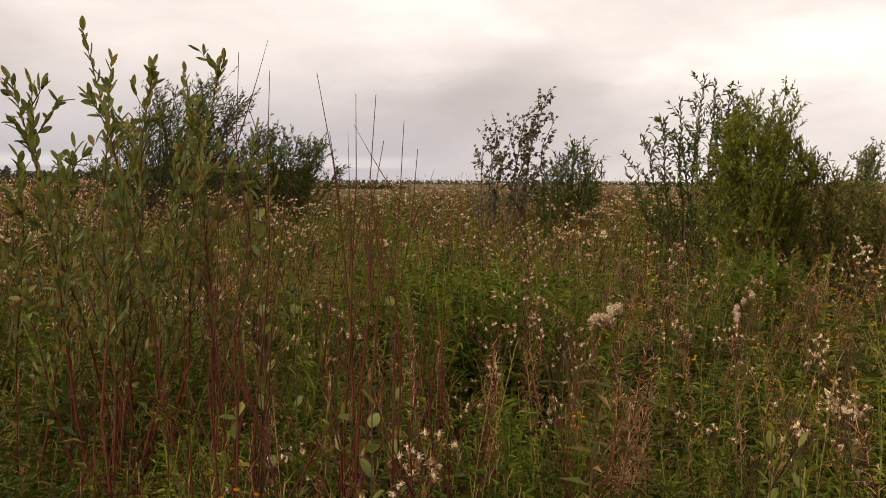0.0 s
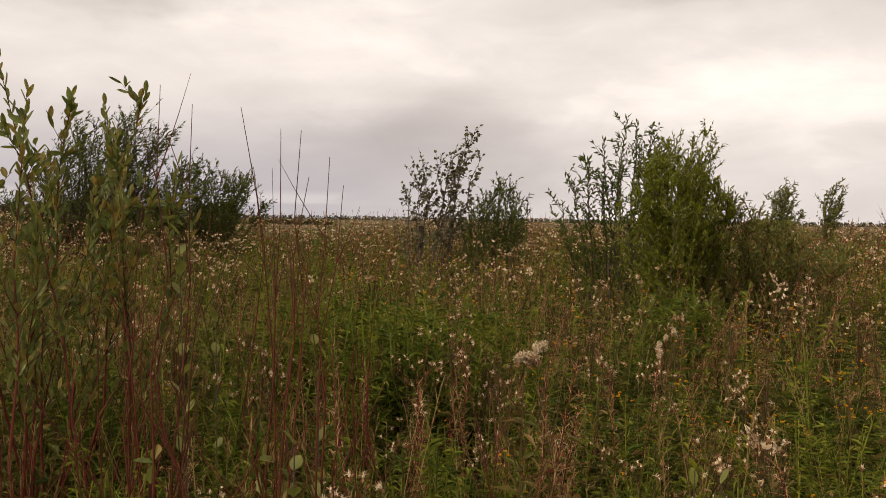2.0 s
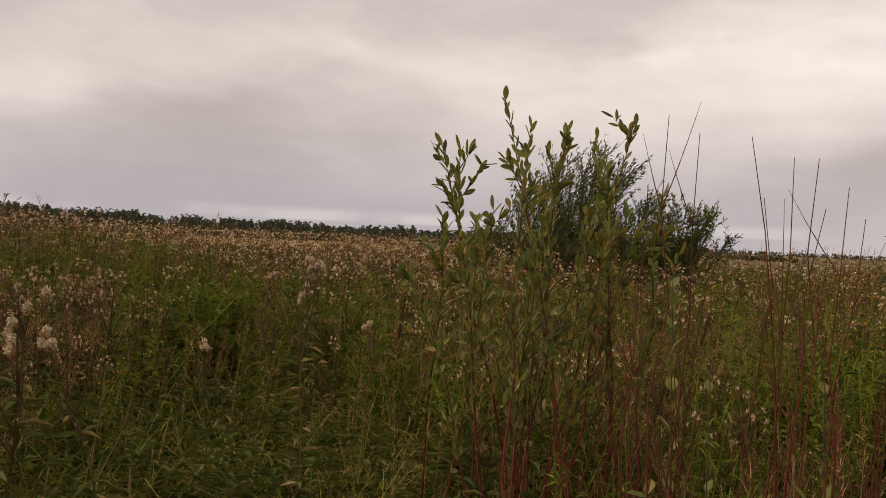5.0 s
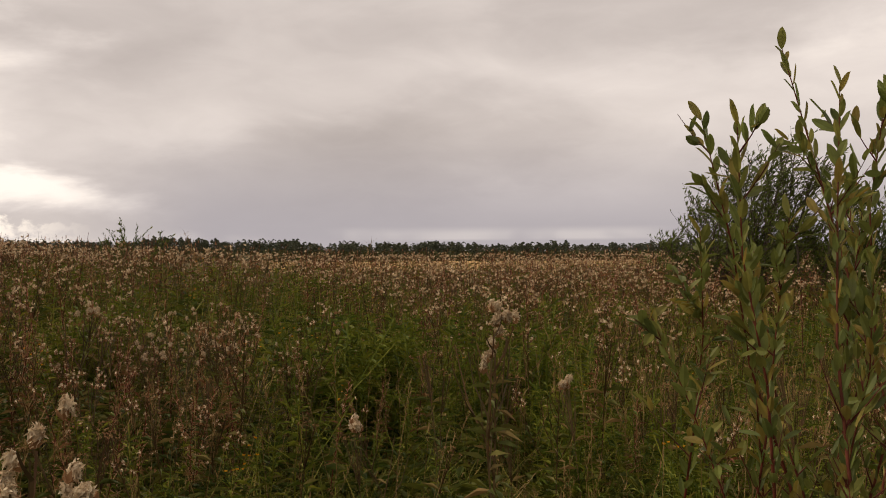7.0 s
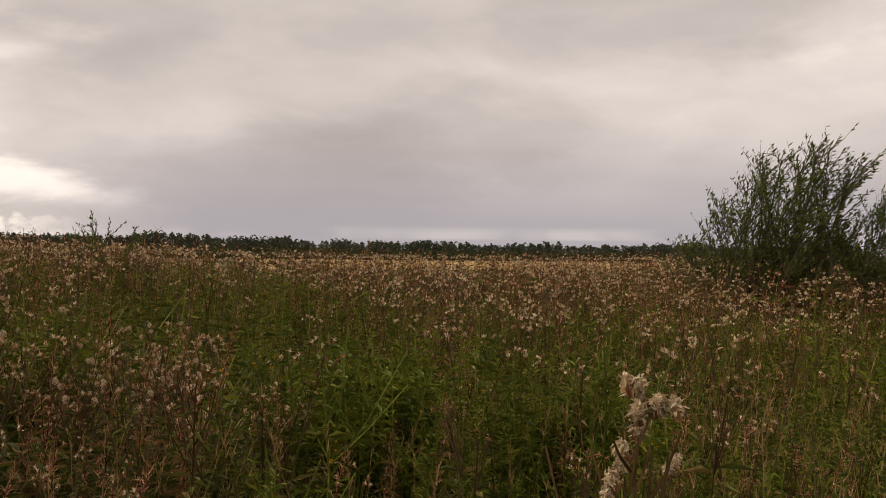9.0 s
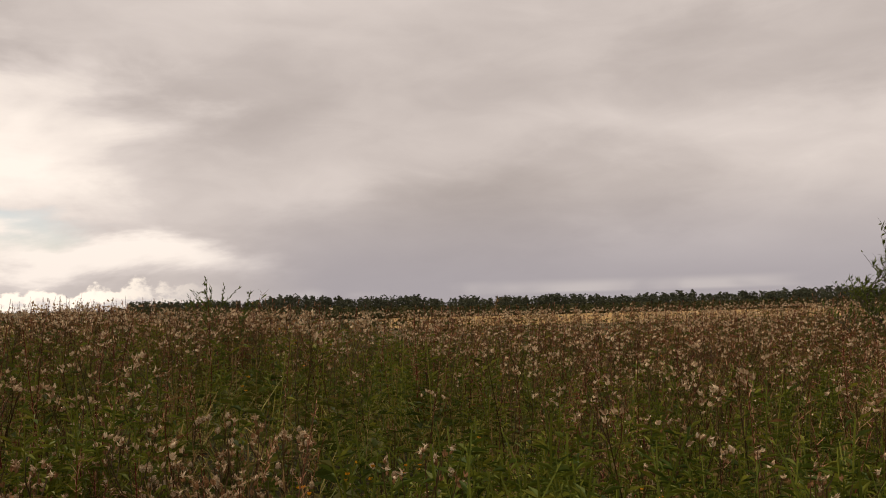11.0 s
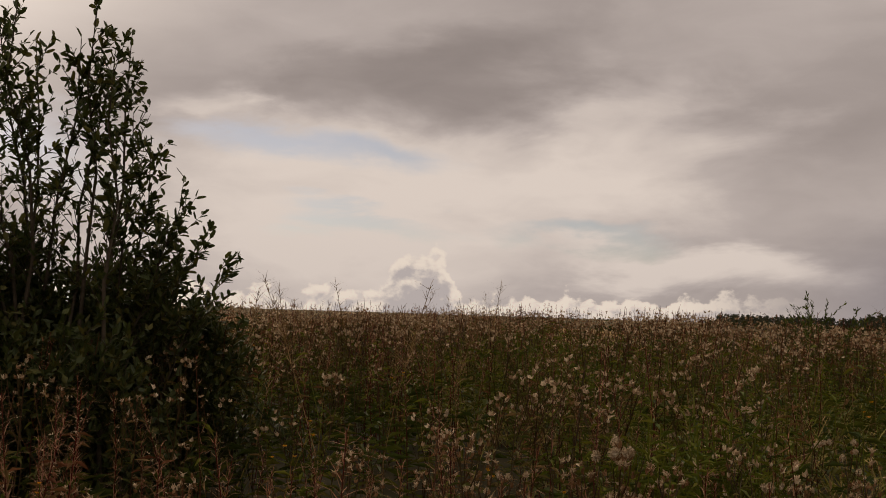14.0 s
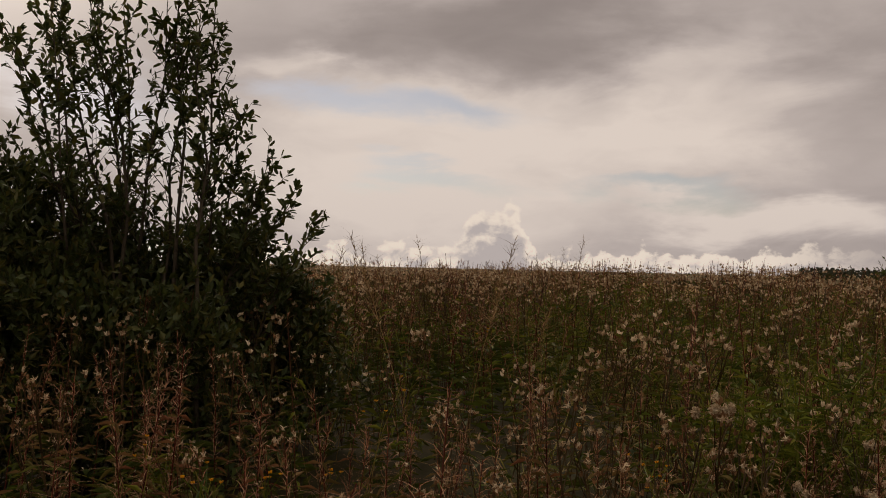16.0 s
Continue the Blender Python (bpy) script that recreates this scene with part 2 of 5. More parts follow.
MAT = {
    "grass": plant_material("grass_blade", [(0.066, 0.088, 0.008), (0.120, 0.137, 0.013), (0.192, 0.175, 0.024), (0.30, 0.21, 0.058)], 0.18),
    "weed": plant_material("weed_leaf", [(0.042, 0.064, 0.008), (0.108, 0.130, 0.013), (0.182, 0.176, 0.020)], 0.18, patch_scale=0.9),
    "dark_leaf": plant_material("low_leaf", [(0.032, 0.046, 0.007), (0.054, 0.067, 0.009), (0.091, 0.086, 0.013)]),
    "thistle_leaf": plant_material("thistle_leaf", [(0.058, 0.070, 0.014), (0.090, 0.096, 0.020), (0.138, 0.116, 0.030), (0.220, 0.135, 0.050)], 0.18),
    "brown_stem": plant_material("brown_stem", [(0.036, 0.022, 0.008), (0.062, 0.040, 0.014), (0.076, 0.038, 0.016)], 0.0, 0.7),
    "red_stem": plant_material("red_stem", [(0.052, 0.010, 0.007), (0.096, 0.019, 0.011), (0.080, 0.033, 0.014)], 0.0, 0.7),
    "red_leaf": plant_material("reddened_leaf", [(0.082, 0.076, 0.016), (0.125, 0.084, 0.024), (0.185, 0.098, 0.036), (0.180, 0.070, 0.030)], 0.26),
    "pod": plant_material("dry_seed_pod", [(0.23, 0.092, 0.044), (0.33, 0.155, 0.080), (0.43, 0.245, 0.138)], 0.25, 0.8),
    "fluff": plant_material("seed_fluff", [(0.26, 0.16, 0.085), (0.38, 0.26, 0.148), (0.52, 0.385, 0.235), (0.72, 0.59, 0.40)], 0.18, 0.9, patch=0.2, speck=60.0, spec=0.05),
    "silk": plant_material("burst_seed_silk", [(0.38, 0.27, 0.155), (0.50, 0.385, 0.245), (0.66, 0.55, 0.385)], 0.2, 0.9, patch=0.1, speck=60.0, spec=0.05),
    "head": plant_material("seed_head_husk", [(0.13, 0.065, 0.028), (0.22, 0.11, 0.048), (0.32, 0.18, 0.085)], 0.1, 0.8),
    "tan": plant_material("dry_stalk", [(0.14, 0.082, 0.028), (0.215, 0.130, 0.048), (0.31, 0.20, 0.082)], 0.25, 0.7),
    "yellow": plant_material("yellow_petal", [(0.50, 0.20, 0.008), (0.62, 0.31, 0.012)], 0.3, 0.5),
    "willow_leaf": plant_material("sallow_leaf", [(0.075, 0.092, 0.022), (0.11, 0.128, 0.028), (0.145, 0.155, 0.034), (0.165, 0.155, 0.032), (0.22, 0.155, 0.03)], 0.38, 0.5, patch=0.1, spec=0.22),
    "willow_dark": plant_material("willow_leaf_dark", [(0.046, 0.064, 0.010), (0.076, 0.098, 0.015), (0.118, 0.130, 0.024)], 0.40, 0.55, patch=0.1, spec=0.15),
    "willow_bright": plant_material("willow_leaf_bright", [(0.105, 0.122, 0.009), (0.16, 0.172, 0.012), (0.22, 0.21, 0.016)], 0.5, 0.45, patch=0.1, spec=0.4),
    "birch_leaf": plant_material("birch_leaf", [(0.07, 0.065, 0.032), (0.12, 0.105, 0.052), (0.18, 0.145, 0.075)], 0.35, 0.5, patch=0.1, spec=0.25),
    # sallow leaf with a darker colour, standing in for the shade of backlit growth
    "backlit_sallow": plant_material("sallow_leaf_backlit", [(0.030, 0.042, 0.010), (0.045, 0.058, 0.013), (0.06, 0.072, 0.016), (0.10, 0.085, 0.016)], 0.25, 0.5, patch=0.1, spec=0.25),
    "bark": plant_material("willow_bark", [(0.042, 0.033, 0.021), (0.08, 0.06, 0.04)], 0.0, 0.8, speck=40),
    "birch_bark": plant_material("birch_bark", [(0.05, 0.036, 0.028), (0.12, 0.09, 0.075)], 0.0, 0.7, speck=30),
    # greyer and lighter than near leaves: distance haze mixed into the colour
    "pine": plant_material("hazed_wood_leaf", [(0.045, 0.052, 0.032), (0.06, 0.066, 0.04), (0.085, 0.083, 0.046)], 0.15, 0.8, patch=0.4, patch_scale=0.03),
    "hedge": plant_material("far_hedge_leaf", [(0.032, 0.040, 0.014), (0.055, 0.058, 0.02), (0.085, 0.07, 0.028)], 0.2, 0.8, patch=0.4, patch_scale=0.05),
}


def ground_material(name, cols, scales, bump=0.4):
    m = bpy.data.materials.new(name)
    m.use_nodes = True
    nt = m.node_tree
    N, link = nt.nodes.new, nt.links.new
    bsdf = nt.nodes["Principled BSDF"]
    bsdf.inputs["Roughness"].default_value = 0.95
    bsdf.inputs["Specular IOR Level"].default_value = 0.1
    geo = N("ShaderNodeNewGeometry")
    col = None
    for k, sc in enumerate(scales):
        n = N("ShaderNodeTexNoise")
        link(geo.outputs["Position"], n.inputs["Vector"])
        n.inputs["Scale"].default_value, n.inputs["Detail"].default_value, n.inputs["Roughness"].default_value = sc, 6, 0.65
        r = N("ShaderNodeMapRange")
        link(n.outputs["Fac"], r.inputs["Value"])
        r.inputs["From Min"].default_value, r.inputs["From Max"].default_value = 0.35, 0.65
        mx = N("ShaderNodeMix")
        mx.data_type = "RGBA"
        link(r.outputs["Result"], mx.inputs[0])
        if col is None:
            mx.inputs[6].default_value = (*cols[0], 1)
        else:
            link(col, mx.inputs[6])
        mx.inputs[7].default_value = (*cols[k + 1], 1)
        col = mx.outputs[2]
        last = n
    link(col, bsdf.inputs["Base Color"])
    b = N("ShaderNodeBump")
    b.inputs["Strength"].default_value = bump
    link(last.outputs["Fac"], b.inputs["Height"])
    link(b.outputs[0], bsdf.inputs["Normal"])
    return m


MAT["soil"] = ground_material("meadow_soil", [(0.028, 0.024, 0.010), (0.018, 0.020, 0.007), (0.042, 0.032, 0.013)], [1.3, 9.0])
MAT["stubble"] = ground_material("ripe_stubble", [(0.33, 0.205, 0.075), (0.40, 0.25, 0.095), (0.28, 0.18, 0.066)], [0.02, 0.4])
MAT["pasture"] = ground_material("rough_pasture", [(0.10, 0.068, 0.028), (0.145, 0.092, 0.042), (0.07, 0.056, 0.02)], [0.012, 0.15])


# ---- mesh helpers ----
rng = np.random.default_rng(7)


def unit(a):
    return a / np.maximum(np.linalg.norm(a, axis=-1, keepdims=True), 1e-9)


class Buf:
    """Triangles gathered with numpy; each call adds pieces that share no points."""

    def __init__(self):
        self.v, self.t, self.m, self.n = [], [], [], 0

    def add(self, verts, tris, mat):
        verts, tris = np.asarray(verts, np.float32).reshape(-1, 3), np.asarray(tris, np.int32).reshape(-1, 3)
        self.v.append(verts)
        self.t.append(tris + self.n)
        self.m.append(np.full(len(tris), mat, np.int32))
        self.n += len(verts)

    def arrays(self):
        return np.concatenate(self.v), np.concatenate(self.t), np.concatenate(self.m)

    def leaves(self, p, d, n, length, width, mat, detail=1, curl=0.15):
        """Leaves from base p along d, upper side n. detail 1: two triangles folded; 2: eight triangles, cupped; 3: a rounded outline."""
        p, d, n = np.atleast_2d(p), unit(np.atleast_2d(d)), np.atleast_2d(n)
        k = len(p)
        length = np.broadcast_to(length, (k,))[:, None]
        width = np.broadcast_to(width, (k,))[:, None]
        s = unit(np.cross(d, n))
        n = unit(np.cross(s, d))
        if detail == 1:
            pts = [p, p + d * length * 0.45 + s * width * 0.5 + n * width * 0.18, p + d * length - n * length * curl, p + d * length * 0.45 - s * width * 0.5 + n * width * 0.18]
            tri = np.array([[0, 1, 2], [0, 2, 3]])
        else:
            def at(f, side, w):
                return p + d * length * f + s * side * width * w * 0.5 + n * (abs(side) * width * 0.16) - n * length * curl * f * f
            rows = [(0.30, 0.85), (0.80, 0.72)]
            if detail == 3:
                rows = [(0.10, 0.42), (0.28, 0.84), (0.50, 1.0), (0.72, 0.86), (0.90, 0.46)]
            pts = [p]
            for f, w in rows:
                pts += [at(f, -1, w), at(f, 0, 0), at(f, 1, w)]
            pts.append(at(1.0, 0, 0))
            tri = [[0, 2, 1], [0, 3, 2]]
            for q in range(len(rows) - 1):
                e = 1 + 3 * q
                tri += [[e, e + 1, e + 4], [e, e + 4, e + 3], [e + 1, e + 2, e + 5], [e + 1, e + 5, e + 4]]
            e = len(pts) - 4
            tri = np.array(tri + [[e, e + 1, e + 3], [e + 1, e + 2, e + 3]])
        m = len(pts)
        verts = np.stack(pts, 1).reshape(-1, 3)
        self.add(verts, (np.arange(k)[:, None, None] * m + tri[None]).reshape(-1, 3), mat)

    def blades(self, p, d, length, width, bend, mat, seg=2):
        """Grass blades from p along d that arch over by bend of their length."""
        p, d = np.atleast_2d(p), unit(np.atleast_2d(d))
        k = len(p)
        length, width, bend = (np.broadcast_to(a, (k,))[:, None] for a in (length, width, bend))
        out = d * np.array([1, 1, 0])
        out = unit(out + 1e-6)
        side = np.stack([-out[:, 1], out[:, 0], np.zeros(k)], 1)
        pts = []
        for j in range(seg):
            f = j / seg
            c = p + d * length * f + (out * 0.8 - np.array([0, 0, 1.0]) * 0.6) * bend * length * f * f
            pts += [c - side * width * 0.5 * (1 - 0.5 * f), c + side * width * 0.5 * (1 - 0.5 * f)]
        pts.append(p + d * length + (out * 0.8 - np.array([0, 0, 1.0]) * 0.6) * bend * length)
        tri = []
        for j in range(seg - 1):
            a = 2 * j
            tri += [[a, a + 1, a + 3], [a, a + 3, a + 2]]
        a = 2 * (seg - 1)
        tri.append([a, a + 1, a + 2])
        m = len(pts)
        verts = np.stack(pts, 1).reshape(-1, 3)
        self.add(verts, (np.arange(k)[:, None, None] * m + np.array(tri)[None]).reshape(-1, 3), mat)

    def tube(self, path, radii, mat, sides=3):
        path = np.asarray(path, float)
        k = len(path)
        t = unit(np.gradient(path, axis=0))
        ref = np.array([0.31, 0.95, 0.05])
        a = unit(np.cross(t, ref))
        b = np.cross(t, a)
        ang = np.arange(sides) * 2 * np.pi / sides
        r = np.broadcast_to(radii, (k,))
        v = path[:, None] + (a[:, None] * np.cos(ang)[None, :, None] + b[:, None] * np.sin(ang)[None, :, None]) * r[:, None, None]
        tri = []
        for i in range(k - 1):
            for j in range(sides):
                q = [i * sides + j, i * sides + (j + 1) % sides, (i + 1) * sides + (j + 1) % sides, (i + 1) * sides + j]
                tri += [[q[0], q[1], q[2]], [q[0], q[2], q[3]]]
        self.add(v, tri, mat)

    def tuft(self, c, size, mat, spikes=12, droop=0.0, seed=None, wide=(0.3, 0.55)):
        """A small head of seed fluff: thin flakes standing out from a core."""
        r = seed if seed is not None else rng
        d = unit(r.normal(size=(spikes, 3)) + np.array([0, 0, 0.5 - droop]))
        n = unit(r.normal(size=(spikes, 3)))
        self.leaves(np.broadcast_to(c, (spikes, 3)), d, n, size * r.uniform(0.6, 1.1, spikes), size * r.uniform(*wide, spikes), mat, 1, 0.25)


def lump(b, c, size, stretch, mat, r, around=6, rows=4):
    """An uneven egg of matted seed wool, narrow at its foot."""
    verts, tri = [(0, 0, -size * stretch * 0.9)], []
    for i in range(1, rows):
        th = math.pi * i / rows
        for j in range(around):
            az = 6.2832 * (j + 0.5 * (i % 2)) / around
            k = size * r.uniform(0.72, 1.25) * math.sin(th)
            verts.append((k * math.cos(az), k * math.sin(az), -size * stretch * math.cos(th) * r.uniform(0.85, 1.15)))
    verts.append((0, 0, size * stretch))
    for j in range(around):
        n = (j + 1) % around
        tri.append((0, 1 + n, 1 + j))
        for i in range(rows - 2):
            p, q = 1 + i * around, 1 + (i + 1) * around
            tri += [(p + j, p + n, q + n), (p + j, q + n, q + j)]
        p = 1 + (rows - 2) * around
        tri.append((p + j, p + n, len(verts) - 1))
    b.add(np.array(verts) + np.asarray(c), tri, mat)


def wool(b, c, size, stretch, flakes, mat, r):
    """A matted clump of seed wool: short flakes laid over an egg-shaped core, hanging a little."""
    d = unit(r.normal(size=(flakes, 3)))
    p = np.asarray(c) + d * size * np.array([0.75, 0.75, 0.75 * stretch]) * r.uniform(0.5, 1.0, flakes)[:, None]
    out = unit(d * 0.7 + r.normal(size=(flakes, 3)) * 0.7 - np.array([0, 0, 0.6]))
    ln = size * r.uniform(0.5, 1.0, flakes)
    b.leaves(p - out * ln[:, None] * 0.4, out, d + r.normal(size=(flakes, 3)) * 0.3, ln, size * r.uniform(0.35, 0.65, flakes) * (14 / flakes) ** 0.3, mat, 1, 0.2)


def mesh_of(name, verts, tris, mats, mat_index=None, smooth=False):
    me = bpy.data.meshes.new(name)
    me.vertices.add(len(verts))
    me.vertices.foreach_set("co", np.ascontiguousarray(verts, np.float32).ravel())
    me.loops.add(len(tris) * 3)
    me.loops.foreach_set("vertex_index", np.ascontiguousarray(tris, np.int32).ravel())
    me.polygons.add(len(tris))
    me.polygons.foreach_set("loop_start", np.arange(0, len(tris) * 3, 3, dtype=np.int32))
    for m in mats:
        me.materials.append(MAT[m])
    if mat_index is not None:
        me.polygons.foreach_set("material_index", np.ascontiguousarray(mat_index, np.int32))
    me.polygons.foreach_set("use_smooth", np.full(len(tris), smooth))
    me.update(calc_edges=True)
    return me


def buf_object(name, buf, mats, parent=None, smooth=False):
    ob = new(name, mesh_of(name, *buf.arrays()[:2], mats, buf.arrays()[2], smooth))
    if parent is not None:
        ob.parent = parent
    return ob


def scatter(protos, picks, xyz, turn, scale, tilt):
    """One set of triangles: proto picks[i] stood at xyz[i], turned, scaled and leaned over."""
    V, T, M, n = [], [], [], 0
    for k, (pv, pt, pm) in enumerate(protos):
        sel = np.nonzero(picks == k)[0]
        if not len(sel):
            continue
        c, s = np.cos(turn[sel])[:, None], np.sin(turn[sel])[:, None]
        x = (pv[None, :, 0] * c - pv[None, :, 1] * s) * scale[sel][:, None]
        y = (pv[None, :, 0] * s + pv[None, :, 1] * c) * scale[sel][:, None]
        z = pv[None, :, 2] * scale[sel][:, None]
        x = x + tilt[sel, 0][:, None] * z + xyz[sel, 0][:, None]
        y = y + tilt[sel, 1][:, None] * z + xyz[sel, 1][:, None]
        z = z + xyz[sel, 2][:, None]
        V.append(np.stack([x, y, z], -1).reshape(-1, 3))
        T.append((pt[None] + (np.arange(len(sel)) * len(pv))[:, None, None] + n).reshape(-1, 3))
        M.append(np.tile(pm, len(sel)))
        n += len(sel) * len(pv)
    return np.concatenate(V), np.concatenate(T), np.concatenate(M)


# ---- the lie of the land ----
def land(x, y):
    """Height of the ground: a low swell to the west of the path, small hummocks, and rising fields far to the west."""
    x, y = np.asarray(x, float), np.asarray(y, float)
    def step(v, a, b):
        f = np.clip((v - a) / (b - a), 0, 1)
        return f * f * (3 - 2 * f)
    west = -x
    swell = 0.55 * step(west - 0.12 * y, 4.0, 15.0) * (1 - step(west, 26, 60)) * (1 - step(y, 8, 22))
    swell = swell + 0.37 * np.exp(-(((x + 8.8) / 3.6) ** 2 + ((y - 7.2) / 3.4) ** 2))
    swell = swell + 0.24 * np.exp(-(((x + 7.3) / 1.9) ** 2 + ((y - 2.4) / 2.2) ** 2))
    rise = 0.10 * step(-0.66 * x + 0.75 * y, 1.0, 5.0)
    far = 5.5 * step(west - 0.25 * y, 90, 420)
    d = np.hypot(x, y)
    bumps = 0.05 * np.sin(x * 0.9 + 1.3) * np.cos(y * 0.8 + 0.4) + 0.03 * np.sin(x * 2.1 - y * 1.7)
    return swell + rise + far + bumps * (1 - step(d, 25, 50))


def build_ground():
    # one polar sheet, fine near the path and coarse towards the horizon
    radii = np.concatenate([np.linspace(0, 20, 41), np.geomspace(21, 4200, 60)])
    na = 180
    ang = np.arange(na) * 2 * np.pi / na
    cx, cy = -1.2, 1.6
    X = cx + radii[:, None] * np.cos(ang)[None]
    Y = cy + radii[:, None] * np.sin(ang)[None]
    v = np.stack([X, Y, land(X, Y)], -1).reshape(-1, 3)
    i, j = np.meshgrid(np.arange(len(radii) - 1), np.arange(na), indexing="ij")
    a, b = i * na + j, i * na + (j + 1) % na
    c, d = a + na, b + na
    tri = np.concatenate([np.stack([a, c, d], -1).reshape(-1, 3), np.stack([a, d, b], -1).reshape(-1, 3)])
    ctr = v[tri].mean(1)
    dist = np.hypot(ctr[:, 0], ctr[:, 1])
    u = -0.64 * ctr[:, 0] + 0.77 * ctr[:, 1]
    west = -ctr[:, 0]
    mat = np.where((u > 92) & (west > 0.16 * ctr[:, 1]) & (west < 0.95 * ctr[:, 1]), 1, 0)
    mat = np.where((dist > 85) & (west > 1.5 * ctr[:, 1]), 1, mat)
    mat = np.where((dist > 48) & (mat == 0), 2, mat)
    mat = np.where(dist > 215, 2, mat)
    g = new("ground", mesh_of("ground", v, tri, ["soil", "stubble", "pasture"], mat, True))
    tagged(g, "meadow soil running out to ripe stubble and pasture", "ground", kind="structure")


build_ground()


# ---- shrubs and small trees ----
def shrub(name, at, tips, leaf, leaf_mat, bark_mat, label, category, twigs=14, twig_len=0.35, per_twig=9, detail=1, seed=1, thick=0.012,
          start=0.25, foot=0.15, per_branch=False, side=0.7, wind=(0.0, 0.0), group="", bare_below=0.0, droop=0.0, lead=1.0):
    """A many-stemmed shrub. tips: (dx, dy, height) of each stem's end; leaf: (length, width)."""
    r = np.random.default_rng(seed)
    base = np.array([at[0], at[1], float(land(at[0], at[1])) - 0.03])
    root = new(name)
    root.location = base
    root.empty_display_size = 0.2
    tagged(root, label, category, group)
    P, D, L = [], [], []
    twig_buf = Buf()

    def crown(parent):
        p, d = np.concatenate(P), np.concatenate(D)
        k = len(p)
        b = Buf()
        n = unit(np.array([0, 0, 1.0]) + r.normal(size=(k, 3)) * 0.55)
        b.leaves(p, d, n, leaf[0] * r.uniform(0.6, 1.12, k), leaf[1] * r.uniform(0.75, 1.15, k), 0, detail, r.uniform(-0.05, 0.22))
        ob = buf_object("leaves", b, [leaf_mat], parent)
        tagged(ob, kind="stuff")
        P.clear(), D.clear()

    for dx, dy, h in tips:
        foot_xy = r.normal(size=2) * foot + np.array([dx, dy]) * 0.18
        f = np.linspace(0, 1, 7)
        bow = r.uniform(0.75, 1.15)
        path = np.stack([foot_xy[0] + (dx - foot_xy[0]) * f ** bow, foot_xy[1] + (dy - foot_xy[1]) * f ** bow, h * f ** 0.95], 1)
        path[1:-1, :2] += r.normal(size=(5, 2)) * 0.010 * h
        path[:, :2] += np.array(wind)[None] * (f ** 2)[:, None]
        b = Buf()
        b.tube(path, thick * (1 - 0.86 * f) * (h / 2.2), 0, 5)
        seglen = np.linalg.norm(np.diff(path, axis=0), axis=1).sum()
        # shoots
        nt = max(2, int(twigs * r.uniform(0.8, 1.2)))
        for s in np.sort(r.uniform(start, 0.97, nt)):
            q = s * 6
            i = min(int(q), 5)
            p0 = path[i] + (path[i + 1] - path[i]) * (q - i)
            t = unit(path[i + 1] - path[i])
            az = r.uniform(0, 2 * np.pi)
            out = np.array([math.cos(az), math.sin(az), 0])
            d = unit(t * 0.5 + out * r.uniform(0.4, 1.1) + np.array([wind[0], wind[1], 0.3 - droop]) * 0.8)
            ln = twig_len * r.uniform(0.45, 1.15) * (1.15 - 0.6 * s)
            g = np.linspace(0, 1, 3)
            tw = p0 + d * ln * g[:, None] + np.array([0, 0, 1.0]) * (ln * (0.22 - droop) * g ** 2)[:, None]
            b.tube(tw, thick * 0.30 * (1 - 0.75 * g), 0, 3)
            k = max(2, int(per_twig * r.uniform(0.7, 1.25) * (1.0 if s > bare_below else 0.35)))
            a = np.sort(r.uniform(0.12, 1.0, k))
            idx = np.minimum((a * 2).astype(int), 1)
            pp = tw[idx] + (tw[idx + 1] - tw[idx]) * (a * 2 - idx)[:, None]
            dd = unit(unit(tw[idx + 1] - tw[idx]) * 0.8 + r.normal(size=(k, 3)) * side + np.array([wind[0], wind[1], -droop]) * 1.5)
            P.append(pp), D.append(dd)
        # leaves up the leading shoot
        k = int(seglen * (1 - start) / (leaf[0] * 0.5 * lead))
        a = np.linspace(max(start, 0.45), 1.0, max(k, 3))
        idx = np.minimum((a * 6).astype(int), 5)
        pp = path[idx] + (path[idx + 1] - path[idx]) * (a * 6 - idx)[:, None]
        tt = unit(path[idx + 1] - path[idx])
        az = np.arange(len(a)) * 2.4 + r.uniform(0, 6)
        dd = unit(tt * 0.9 + np.stack([np.cos(az), np.sin(az), np.zeros(len(a))], 1) * 0.38 + np.array([wind[0], wind[1], 0]) * 1.0)
        P.append(pp), D.append(dd)
        br = buf_object("branch", b, [bark_mat], root, True)
        if per_branch:
            crown(br)
    if not per_branch:
        crown(root)
    return root


def round_tips(n, radius, h, seed, lo=0.55, power=0.6, squash=1.0):
    """Stem ends filling a rounded crown, highest in the middle."""
    r = np.random.default_rng(seed)
    rad = radius * r.uniform(0, 1, n) ** power
    az = np.arange(n) * 2.399 + r.uniform(0, 6)
    hh = h * (lo + (1 - lo) * np.sqrt(np.clip(1 - (rad / (radius * 1.05)) ** 2, 0, 1))) * r.uniform(0.9, 1.02, n)
    return [(float(rad[k] * math.cos(az[k])), float(rad[k] * math.sin(az[k]) * squash), float(hh[k])) for k in range(n)]


